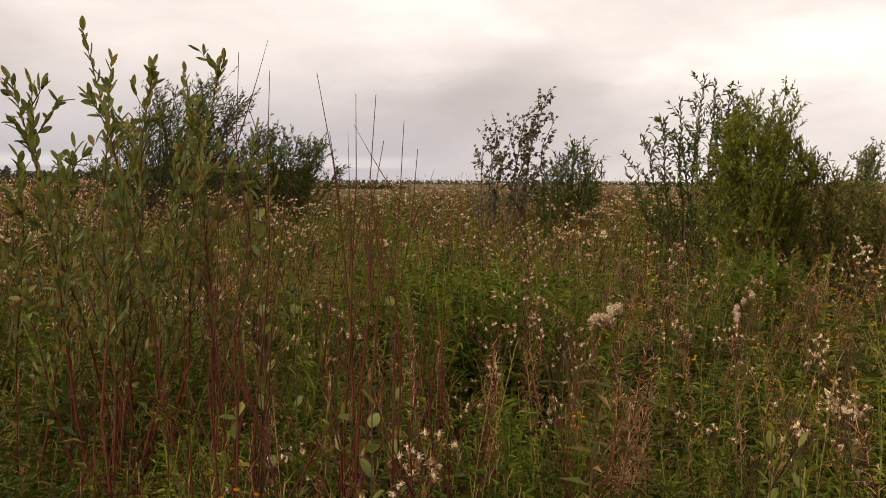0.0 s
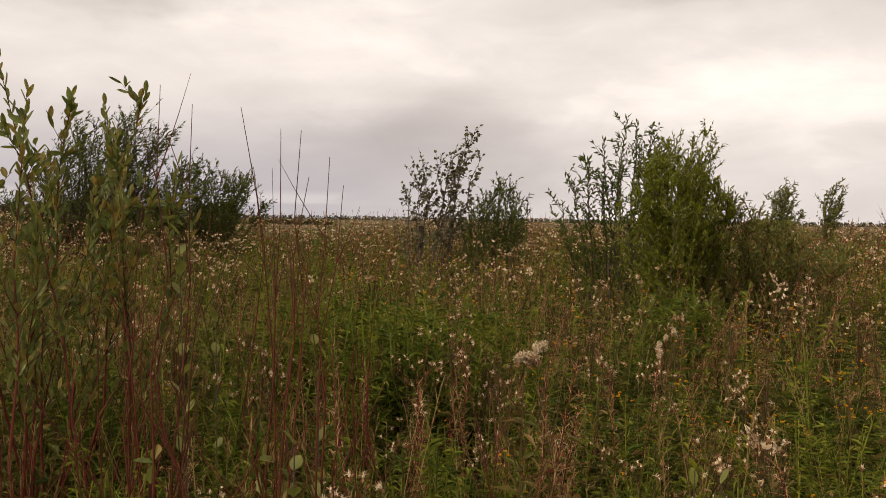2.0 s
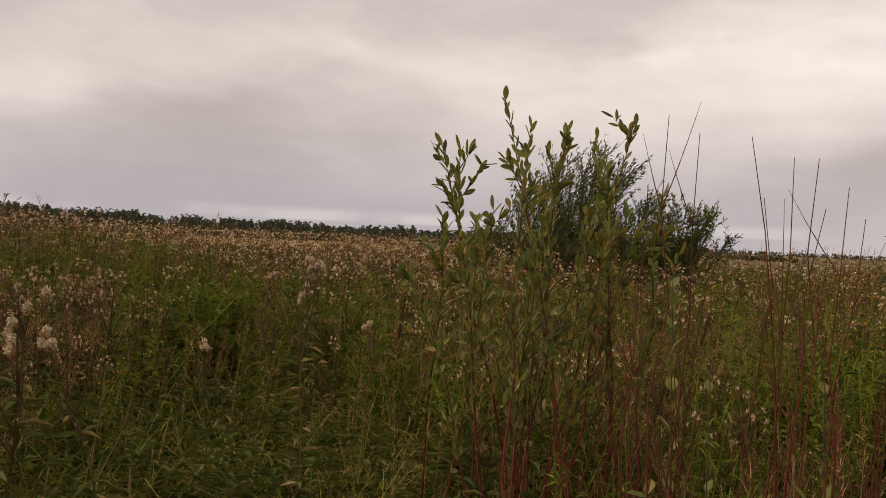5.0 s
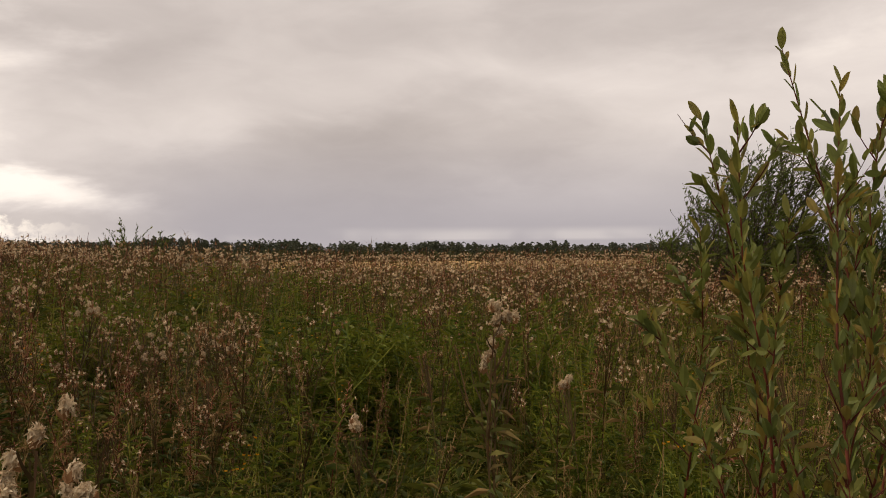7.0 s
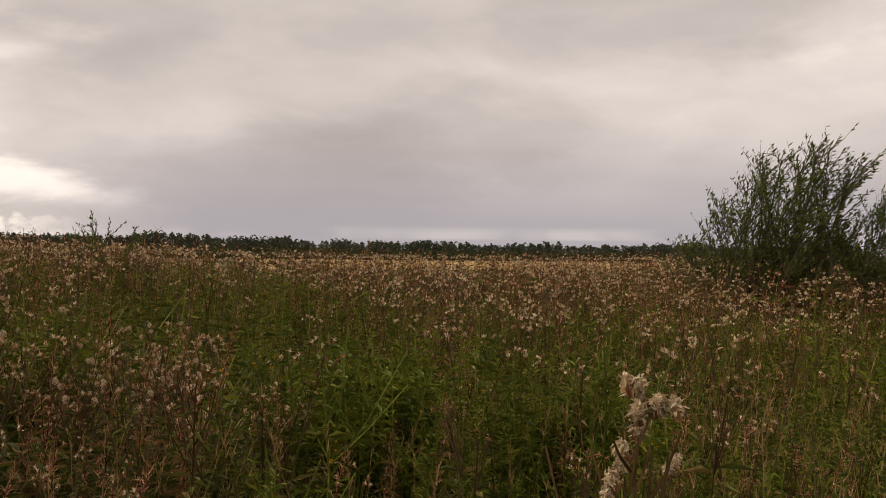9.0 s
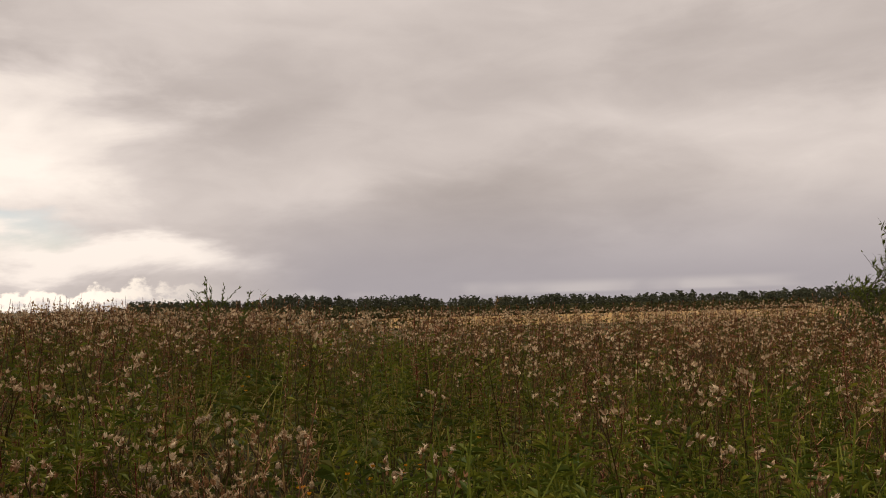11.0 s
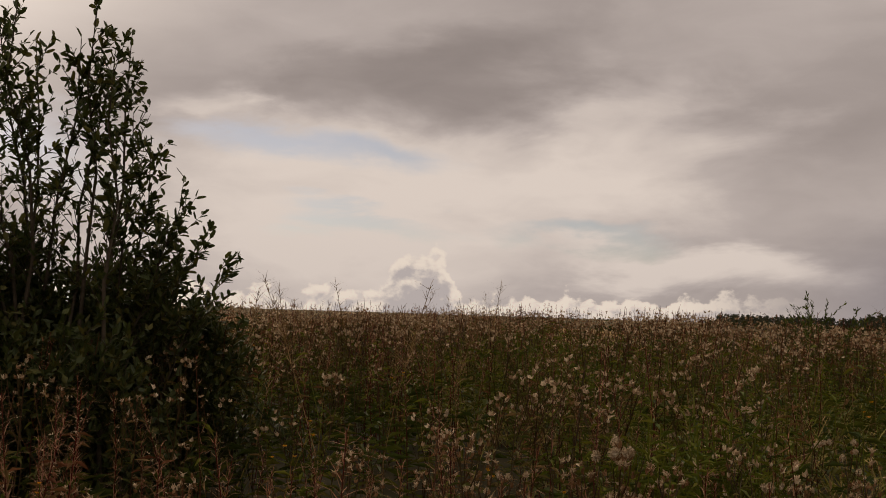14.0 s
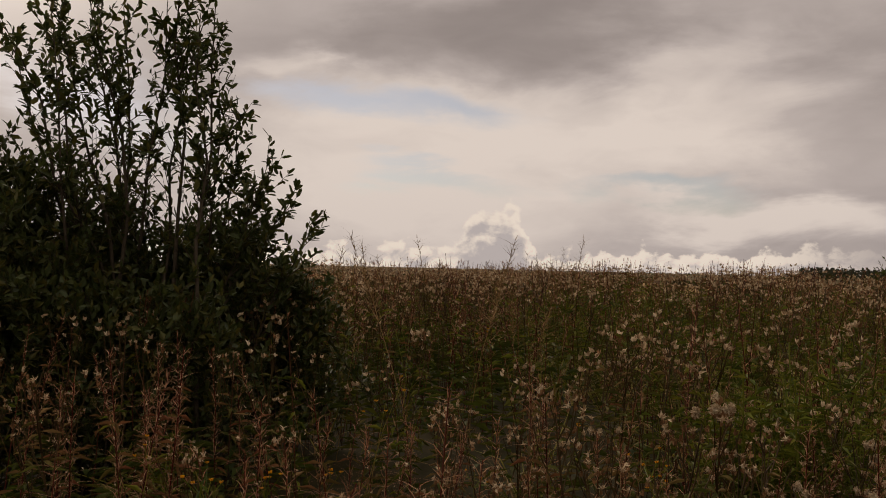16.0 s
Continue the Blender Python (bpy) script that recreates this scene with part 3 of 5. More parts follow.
# broad-leaved sallow beside the path
SALLOW_TIPS = [(-0.325, -0.36, 1.94), (-0.22, -0.43, 1.91), (-0.235, 0.10, 2.19), (-0.38, -0.20, 1.66), (-0.05, -0.10, 2.04), (0.02, 0.20, 2.06), (-0.10, 0.30, 1.84),
               (0.12, 0.33, 2.05), (0.20, 0.20, 1.92), (0.26, 0.45, 2.12), (0.40, 0.42, 1.80), (-0.48, -0.30, 1.45), (0.05, -0.28, 1.58), (0.28, -0.05, 1.60),
               (-0.28, -0.05, 1.62), (0.16, 0.05, 1.72), (0.50, 0.30, 1.55), (-0.15, -0.22, 1.70), (0.36, 0.15, 1.66), (-0.02, 0.05, 1.74), (0.10, 0.50, 1.76), (-0.36, 0.12, 1.66)]
shrub("sallow_bush", (-1.25, 3.75), SALLOW_TIPS, (0.066, 0.0225), "willow_leaf", "red_stem", "young sallow bush with broad grey-green leaves on red shoots", "bush",
      twigs=9, twig_len=0.20, per_twig=8, detail=3, seed=11, thick=0.0095, start=0.40, foot=0.20, per_branch=True, side=0.40, bare_below=0.66, lead=0.75)

# willows beyond it
shrub("willow_bush", (-5.15, 18.0), round_tips(34, 1.6, 3.5, 3, 0.36) + [(-2.35, 0.0, 1.45), (-2.15, 0.2, 1.8), (-1.95, 0.0, 1.6), (-1.65, 0.2, 2.0), (-1.8, -0.3, 1.75), (-1.45, 0.0, 2.3)], (0.11, 0.028), "willow_dark", "bark", "tall wind-bent willow bush at the meadow edge", "bush",
      twigs=36, twig_len=0.85, per_twig=12, seed=12, thick=0.022, start=0.12, foot=0.4, side=0.5, wind=(0.35, 0.05), lead=1.5)
shrub("willow_bush", (-3.55, 19.3), round_tips(26, 1.25, 2.7, 4, 0.5), (0.11, 0.028), "willow_dark", "bark", "low rounded dark willow bush at the meadow edge", "bush",
      twigs=34, twig_len=0.6, per_twig=13, seed=13, thick=0.018, start=0.08, foot=0.3, side=0.55, wind=(0.22, 0.0), lead=1.5)
# birch sapling with a willow at its foot
shrub("birch_sapling", (0.95, 15.0), [(0.45, 0.0, 2.95), (0.15, 0.1, 2.65), (-0.35, -0.1, 2.35), (0.35, 0.2, 2.75), (-0.6, 0.1, 2.0), (0.55, -0.1, 2.5), (-0.1, 0.0, 2.5), (-0.45, 0.2, 2.2), (0.2, -0.2, 2.4)], (0.08, 0.062),
      "birch_leaf", "birch_bark", "thin birch sapling leaning in the wind, dull leaves", "sapling", twigs=18, twig_len=0.6, per_twig=9, seed=14, thick=0.018, start=0.3, foot=0.12, side=0.9, wind=(0.3, 0.0), droop=0.1, lead=3.0)
shrub("willow_bush", (1.95, 14.9), round_tips(20, 0.55, 2.2, 6, 0.6), (0.085, 0.022), "willow_dark", "bark", "small willow bush beside the birch sapling", "bush",
      twigs=26, twig_len=0.45, per_twig=12, seed=15, thick=0.014, start=0.08, foot=0.2, side=0.55, wind=(0.15, 0.0))
# the pair to the east
shrub("willow_bush", (2.95, 10.7), [(-0.45, 0.0, 2.2), (-0.25, 0.1, 2.45), (0.0, 0.0, 2.70), (0.15, 0.1, 2.66), (0.3, -0.1, 2.5), (-0.6, 0.1, 1.95), (0.5, 0.2, 2.4), (-0.1, -0.2, 2.2), (0.35, 0.2, 2.6), (-0.75, 0.0, 1.7),
      (-0.3, -0.2, 2.0), (0.1, -0.2, 2.3)], (0.09, 0.026), "willow_dark", "bark", "upright dark willow with long leafy shoots", "bush", twigs=24, twig_len=0.40, per_twig=11, seed=16, thick=0.016, start=0.08, foot=0.18, side=0.6, wind=(0.05, 0.0))
shrub("willow_bush", (3.02, 8.95), round_tips(50, 0.56, 2.40, 8, 0.62, 0.5) + [(0.28, 0.0, 2.5), (0.38, 0.1, 2.44), (-0.05, 0.0, 2.45)], (0.055, 0.0155), "willow_bright", "bark", "dense rounded bright green osier willow", "bush",
      twigs=48, twig_len=0.30, per_twig=19, seed=17, thick=0.010, start=0.06, foot=0.16, side=0.5, lead=1.5)
shrub("willow_bush", (3.75, 9.1), round_tips(16, 0.55, 1.85, 9, 0.6), (0.08, 0.02), "willow_leaf", "red_stem", "low sprawling willow with olive leaves", "bush",
      twigs=24, twig_len=0.4, per_twig=12, seed=18, thick=0.012, start=0.10, foot=0.2, side=0.6)
shrub("willow_bush", (4.5, 9.6), round_tips(16, 0.6, 1.6, 10, 0.6), (0.08, 0.02), "willow_leaf", "red_stem", "low sprawling willow with olive leaves", "bush",
      twigs=24, twig_len=0.4, per_twig=12, seed=19, thick=0.012, start=0.10, foot=0.2, side=0.6)
shrub("young_willow", (11.6, 25.6), round_tips(12, 0.45, 2.7, 20, 0.6), (0.13, 0.04), "willow_leaf", "bark", "young willow standing out in the open meadow", "sapling",
      twigs=22, twig_len=0.5, per_twig=10, seed=20, thick=0.018, start=0.08, foot=0.12, side=0.6, wind=(0.25, 0.0), group="young willows in the meadow")
shrub("young_willow", (12.9, 25.4), round_tips(11, 0.35, 2.75, 21, 0.6), (0.13, 0.04), "willow_leaf", "bark", "young willow standing out in the open meadow", "sapling",
      twigs=22, twig_len=0.46, per_twig=10, seed=21, thick=0.018, start=0.08, foot=0.12, side=0.6, wind=(0.3, 0.0), group="young willows in the meadow")
shrub("bare_sapling", (13.6, 22.3), round_tips(9, 0.7, 2.9, 22, 0.5), (0.05, 0.02), "birch_leaf", "birch_bark", "almost bare birch sapling with thin twigs", "sapling",
      twigs=12, twig_len=0.5, per_twig=2, seed=22, thick=0.016, start=0.2, foot=0.1, side=0.6, lead=6.0)
# saplings on the swell to the west
shrub("young_willow", (-13.44, 10.92), [(0.0, 0.0, 1.80), (0.3, 0.1, 1.68), (-0.3, 0.0, 1.62), (0.5, 0.2, 1.66), (-0.55, 0.1, 1.56), (0.75, 0.2, 1.58), (0.15, -0.1, 1.62), (-0.15, 0.2, 1.68), (0.9, 0.3, 1.52), (-0.8, 0.2, 1.48)], (0.075, 0.022), "willow_dark", "bark",
      "young willow shoots standing above the thistles", "sapling", twigs=14, twig_len=0.12, per_twig=6, seed=23, thick=0.010, start=0.3, foot=0.5, side=0.5)

# tall sallow against the light, with thick undergrowth
TALL = [(0.10, 0.14, 3.11), (-0.15, -0.45, 3.06), (0.25, 0.27, 2.80), (0.05, 0.34, 2.96), (-0.3, -0.70, 2.91), (0.2, 0.70, 1.98), (-0.1, 0.36, 2.50), (0.1, -0.30, 3.10),
        (-0.2, -0.90, 2.71), (0.35, -0.80, 2.66), (0.1, 0.95, 1.62), (0.0, 0.48, 2.3), (0.25, -0.55, 2.66), (-0.3, -0.26, 2.96), (0.2, -1.20, 2.56), (0.15, 0.80, 1.72), (-0.2, 0.22, 2.80), (0.1, -1.5, 2.46),
        (0.1, 0.06, 2.90), (-0.15, 0.60, 1.85), (0.05, -0.62, 2.95)]
shrub("sallow_tree", (-8.5, 2.25), TALL, (0.070, 0.031), "backlit_sallow", "bark", "tall many-stemmed sallow tree seen against the light", "tree",
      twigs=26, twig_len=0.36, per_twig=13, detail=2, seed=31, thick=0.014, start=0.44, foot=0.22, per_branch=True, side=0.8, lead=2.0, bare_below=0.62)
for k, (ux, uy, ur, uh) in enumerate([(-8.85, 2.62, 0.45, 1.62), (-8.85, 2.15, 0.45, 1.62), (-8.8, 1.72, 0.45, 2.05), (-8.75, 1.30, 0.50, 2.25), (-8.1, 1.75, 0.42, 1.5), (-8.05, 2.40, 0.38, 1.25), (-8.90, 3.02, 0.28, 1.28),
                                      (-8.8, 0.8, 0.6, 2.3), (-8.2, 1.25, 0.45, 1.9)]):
    shrub("willow_bush", (ux, uy), round_tips(22, ur, uh, 40 + k, 0.62), (0.070, 0.032), "backlit_sallow", "bark", "thick low sallow growth round a taller sallow tree", "bush",
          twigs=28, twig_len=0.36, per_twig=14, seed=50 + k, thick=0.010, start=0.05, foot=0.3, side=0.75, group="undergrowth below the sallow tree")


# bare red shoots beside the path
def red_shoots(at, tops, count, low, spread, seed, label):
    """tops: (dx, dy, height) of the long shoots; count: shorter ones between them."""
    r = np.random.default_rng(seed)
    root = new("bare_shrub")
    root.location = (at[0], at[1], float(land(*at)) - 0.03)
    tagged(root, label, "shrub", "bare red shrubs")
    ends = list(tops)
    for k in range(count):
        az, reach = r.uniform(0, 2 * np.pi), spread * r.uniform(0.2, 1.0)
        ends.append((math.cos(az) * reach, math.sin(az) * reach, low * r.uniform(0.6, 1.0)))
    for dx, dy, h in ends:
        f = np.linspace(0, 1, 9)
        foot = r.normal(size=2) * np.array([0.06, 0.05]) + np.array([dx, dy]) * 0.15
        bow = r.uniform(0.7, 2.0)
        path = np.stack([foot[0] + (dx - foot[0]) * f ** bow, foot[1] + (dy - foot[1]) * f ** bow, h * f], 1)
        wob = np.cumsum(r.normal(size=(9, 2)) * 0.021, 0)
        path[:, :2] += wob - wob[-1] * f[:, None]
        b = Buf()
        b.tube(path, 0.0056 * (1 - 0.84 * f) * (0.55 + 0.25 * h), 0, 4)
        for s in r.uniform(0.35, 0.93, int(r.integers(3, 8))):
            i = min(int(s * 8), 7)
            p0 = path[i]
            d = unit(unit(path[i + 1] - path[i]) + np.append(r.normal(size=2) * 0.34, 0.0))
            ln = min(r.uniform(0.14, 0.40), h * (1 - s) * 1.05 + 0.03)
            g = np.linspace(0, 1, 4)[:, None]
            b.tube(p0 + d * ln * g + np.array([0, 0, 0.12]) * ln * g * g, 0.0021 * (1 - 0.75 * g[:, 0]), 0, 3)
        st = buf_object("stem", b, ["red_stem"], root, True)
        k2 = int(r.integers(2, 8))
        i = (r.uniform(0.08, 0.62, k2) * 8).astype(int)
        lb = Buf()
        lb.leaves(path[i], unit(r.normal(size=(k2, 3)) + np.array([0, 0, 0.6])), unit(r.normal(size=(k2, 3)) * 0.4 + np.array([0, 0, 1.0])), r.uniform(0.04, 0.08, k2), r.uniform(0.02, 0.042, k2), 0, 2, 0.1)
        tagged(buf_object("leaves", lb, ["willow_leaf"], st), kind="stuff")
    return root


red_shoots((-0.58, 2.48), [(0.04, -0.02, 1.95), (0.11, 0.04, 1.91), (0.0, 0.0, 1.72), (-0.10, 0.05, 1.66), (0.15, 0.1, 1.62), (-0.04, 0.1, 1.56)], 10, 1.5, 0.50, 61, "bare red-stemmed shrub with long thin shoots")
red_shoots((-0.20, 2.50), [(-0.14, 0.0, 1.91), (-0.04, 0.05, 1.86), (0.02, -0.02, 1.85), (-0.10, -0.05, 1.75), (0.04, 0.0, 1.73), (0.09, 0.1, 1.79), (0.13, 0.05, 1.71), (-0.01, 0.06, 1.55)], 11, 1.45, 0.50, 62, "bare red-stemmed shrub with long thin shoots")
red_shoots((-0.98, 2.60), [], 8, 1.35, 0.40, 63, "low bare red-stemmed shrub")
red_shoots((0.05, 3.3), [], 8, 1.45, 0.3, 64, "bare red-stemmed shrub with few leaves")
red_shoots((0.42, 3.0), [(0.05, 0.0, 1.18), (-0.12, 0.05, 1.22)], 6, 1.15, 0.3, 65, "low bare red-stemmed shrub")


# single leafy shoots with broad pale leaves
def broad_shoot(x, y, top, leaves, leaf, mat, seed, label):
    r = np.random.default_rng(seed)
    h = top - float(land(x, y))
    f = np.linspace(0, 1, 6)
    path = np.stack([r.normal() * 0.05 * f, r.normal() * 0.05 * f, h * f], 1)
    b = Buf()
    b.tube(path, 0.004 * (1 - 0.6 * f), 0, 4)
    root = buf_object("sallow_shoot", b, ["bark"])
    root.location = (x, y, float(land(x, y)) - 0.01)
    tagged(root, label, "shoot", "broad-leaved shoots")
    a = np.linspace(0.42, 1.0, leaves)
    q = a * 5
    i = np.minimum(q.astype(int), 4)
    p = path[i] + (path[i + 1] - path[i]) * (q - i)[:, None]
    az = np.arange(leaves) * 2.4 + r.uniform(0, 6)
    out = np.stack([np.cos(az), np.sin(az), np.zeros(leaves)], 1)
    for k in range(leaves):
        lb = Buf()
        lb.leaves(p[k], out[k] + np.array([0, 0, 0.8 + 0.8 * a[k]]), np.array([0, 0, 1.0]) - out[k] * 0.7, leaf[0] * r.uniform(0.7, 1.1) * (1.15 - 0.45 * a[k]), leaf[1] * r.uniform(0.8, 1.1) * (1.15 - 0.45 * a[k]), 0, 3, 0.12)
        buf_object("leaf", lb, [mat], root, True)


for x, y, top, leaves, leaf, mat, seed in [(-0.17, 2.16, 1.08, 11, (0.075, 0.050), "willow_leaf", 71), (-0.55, 3.0, 1.55, 15, (0.085, 0.045), "willow_leaf", 72), (-0.09, 2.55, 1.26, 9, (0.07, 0.036), "willow_leaf", 73),
                                           (0.83, 2.3, 0.98, 14, (0.075, 0.034), "willow_bright", 74), (1.05, 2.5, 0.88, 10, (0.07, 0.036), "willow_leaf", 75), (-0.42, 2.7, 1.3, 9, (0.07, 0.034), "willow_leaf", 76)]:
    broad_shoot(x, y, top, leaves, leaf, mat, seed, "upright shoot with broad grey-green leaves")


# ---- meadow plants ----
# material slots shared by all meadow plants
SLOTS = ["grass", "weed", "dark_leaf", "thistle_leaf", "brown_stem", "red_stem", "red_leaf", "pod", "fluff", "head", "tan", "yellow", "weed", "brown_stem", "silk"]
S = {k: i for i, k in enumerate(SLOTS[:12])}
S["green_ray"], S["brown_ray"], S["silk"] = 12, 13, 14


def stem_path(r, h, lean=0.12, k=5):
    f = np.linspace(0, 1, k)
    d = r.normal(size=2) * lean * h
    w = np.cumsum(r.normal(size=(k, 2)) * 0.012 * h, 0)
    w[0] = 0
    return np.stack([d[0] * f ** 1.5 + w[:, 0], d[1] * f ** 1.5 + w[:, 1], h * f], 1)


def along(path, a):
    q = np.asarray(a) * (len(path) - 1)
    i = np.minimum(q.astype(int), len(path) - 2)
    return path[i] + (path[i + 1] - path[i]) * (q - i)[:, None]


def spiral(r, k):
    az = np.arange(k) * 2.4 + r.uniform(0, 6)
    return np.stack([np.cos(az), np.sin(az), np.zeros(k)], 1)


UP = np.array([0, 0, 1.0])


def thistle(r, lod):
    """Creeping thistle gone to seed. Returns the stem, the leaves and the places of the seed heads."""
    stem, leaf = Buf(), Buf()
    h = r.uniform(0.76, 1.04)
    p = stem_path(r, h)
    few = ([0, 1, 2, 3, 4], [0, 2, 4], [0, 4])[lod]
    stem.tube(p[few], 0.0045 * np.linspace(1, 0.5, len(few)), S["brown_stem"], 3)
    k = (34, 12, 5)[lod]
    a = np.sort(r.uniform(0.12, 0.95, k))
    out = spiral(r, k)
    size = (1.1 - 0.6 * a) * (1, 1.1, 1.9)[lod]
    leaf.leaves(along(p, a), out + UP * r.uniform(-0.35, 0.6, k)[:, None], UP + out * 0.3 + r.normal(size=(k, 3)) * 0.4, 0.115 * size * r.uniform(0.6, 1.1, k), 0.022 * size, S["thistle_leaf"], 1, 0.25)
    # side shoots that end in a loose flat-topped spray of heads
    heads = []
    for s in np.linspace(0.66, 1.0, (8, 5, 3)[lod]):
        p0 = along(p, [min(s, 0.999)])[0]
        out = np.append(r.normal(size=2), 0.0)
        out = out / max(np.linalg.norm(out), 0.1)
        ln = (h - p0[2]) * r.uniform(0.6, 1.0) + r.uniform(0.015, 0.05)
        end = p0 + out * ln * r.uniform(0.25, 0.6) + UP * ln
        if lod < 2:
            stem.tube([p0, p0 + (end - p0) * 0.5 + out * ln * 0.08, end], [0.0026, 0.002, 0.0015], S["brown_stem"], 3)
        for _ in range(int(r.integers(1, (4, 4, 3)[lod]))):
            heads.append(end + r.normal(size=3) * np.array([0.020, 0.020, 0.014]))
    return stem, leaf, heads


def seed_head(r, lod, dry):
    """A husk with a shaving-brush of seed silk; spent heads keep only short brown bristles."""
    b = Buf()
    mat = S["head"] if dry else S["fluff"]
    lean = np.append(r.normal(size=2) * 0.45, 0.0)
    if lod == 0:
        b.leaves(np.zeros((4, 3)) - UP * 0.014, UP + spiral(r, 4) * 0.45 + lean, spiral(r, 4), 0.017, 0.008, S["head"], 1, -0.1)
        if dry:
            b.leaves(np.zeros((8, 3)) - UP * 0.004, UP + lean + r.normal(size=(8, 3)) * np.array([0.4, 0.4, 0.1]), r.normal(size=(8, 3)), 0.010 * r.uniform(0.7, 1.2, 8), 0.004, mat, 1, 0.1)
        else:
            lump(b, UP * 0.004 + lean * 0.005, r.uniform(0.0032, 0.0050), r.uniform(1.2, 2.0), mat, r, 5, 3)
            d = UP * 0.6 + lean + r.normal(size=(9, 3)) * np.array([0.7, 0.7, 0.5])
            b.leaves(np.zeros((9, 3)) + UP * 0.004, d, r.normal(size=(9, 3)), 0.0165 * r.uniform(0.7, 1.2, 9), 0.0040 * r.uniform(0.7, 1.4, 9), mat, 1, 0.3)
    else:
        k = (0, 4, 3)[lod]
        d = UP + lean + r.normal(size=(k, 3)) * np.array([0.55, 0.55, 0.2])
        b.leaves(np.zeros((k, 3)) - UP * 0.008, d, r.normal(size=(k, 3)), (0, 0.031, 0.037)[lod] * r.uniform(0.7, 1.2, k) * (0.7 if dry else 1.0), (0, 0.0165, 0.022)[lod] * (0.8 if dry else 1.0), mat, 1, 0.15)
    return b


def merge(bufs_at):
    v, t, m, n = [], [], [], 0
    for b, at in bufs_at:
        bv, bt, bm = b.arrays()
        v.append(bv + np.asarray(at, np.float32)), t.append(bt + n), m.append(bm)
        n += len(bv)
    return np.concatenate(v), np.concatenate(t), np.concatenate(m)


def thistle_proto(r, lod):
    st, lf, heads = thistle(r, lod)
    items = [(st, (0, 0, 0)), (lf, (0, 0, 0))]
    for h in heads:
        items.append((seed_head(r, lod, r.random() < (0.5, 0.34, 0.34)[lod]), h))
    return merge(items)


def fireweed_proto(r, lod):
    b = Buf()
    h = r.uniform(0.85, 1.2)
    p = stem_path(r, h, 0.1)
    few = ([0, 1, 2, 3, 4], [0, 2, 4], [0, 4])[lod]
    b.tube(p[few], 0.004 * np.linspace(1, 0.4, len(few)), S["red_stem"], 3)
    k = (34, 14, 5)[lod]
    a = np.sort(r.uniform(0.1, 0.8, k))
    out = spiral(r, k)
    b.leaves(along(p, a), out + UP * r.uniform(-0.5, 0.5, k)[:, None], UP + r.normal(size=(k, 3)) * 0.4, 0.075 * r.uniform(0.6, 1.2, k) * (1, 1.15, 2)[lod], 0.013 * (1, 1.3, 2.3)[lod], S["red_leaf"] if r.random() < 0.6 else S["weed"], 1, 0.3)
    # long split pods curling outwards from the upper half, a feathery plume with shreds of silk
    k = (84, 26, 9)[lod]
    a = np.sort(r.uniform(0.50, 1.0, k))
    out = spiral(r, k) + r.normal(size=(k, 3)) * 0.2
    b.blades(along(p, a), out * r.uniform(0.3, 1.0, k)[:, None] + UP * r.uniform(0.1, 1.1, k)[:, None], 0.088 * r.uniform(0.45, 1.2, k) * (1.45 - 0.85 * a), (0.0026, 0.0060, 0.012)[lod], r.uniform(-0.6, 1.1, k), S["pod"], (2, 1, 1)[lod])
    if lod < 2:
        for s in r.uniform(0.6, 0.95, 5):
            b.tuft(along(p, [s])[0] + r.normal(size=3) * 0.022, 0.012, S["fluff"], 3, 0.0, r)
    return b.arrays()


def weed_proto(r, lod):
    """A leafy weed with side shoots; leaves crowd towards the tips."""
    b = Buf()
    h = r.uniform(0.6, 0.95)
    p = stem_path(r, h, 0.08)
    b.tube(p[[0, 2, 4]] if lod == 0 else p[[0, 4]], 0.003, S["weed"], 3)
    axes = [(p, (30, 12, 5)[lod], 1.0)]
    for s in r.uniform(0.35, 0.8, (5, 2, 1)[lod]):
        p0 = along(p, [s])[0]
        d = unit(np.append(r.normal(size=2) * 0.6, 1.0))
        ln = (h - p0[2]) * r.uniform(0.55, 0.95)
        q = p0 + np.linspace(0, 1, 5)[:, None] * d * ln + UP * (0.12 * ln * np.linspace(0, 1, 5) ** 2)[:, None]
        if lod == 0:
            b.tube(q[[0, 2, 4]], 0.002, S["weed"], 3)
        axes.append((q, (9, 6, 3)[lod], 0.75))
    slim = r.uniform(0.13, 0.26)
    for q, k, size in axes:
        a = r.uniform(0.08, 1.0, k) ** 0.75
        out = spiral(r, k)
        ln = 0.082 * r.uniform(0.6, 1.2, k) * (1.2 - 0.55 * a) * size * (1, 1.35, 2.2)[lod]
        b.leaves(along(q, np.minimum(a, 0.999)), out * 0.9 + UP * r.uniform(-0.1, 0.9, k)[:, None], UP - out * 0.2 + r.normal(size=(k, 3)) * 0.35, ln, ln * slim, S["weed"], 1, 0.25)
    return b.arrays()


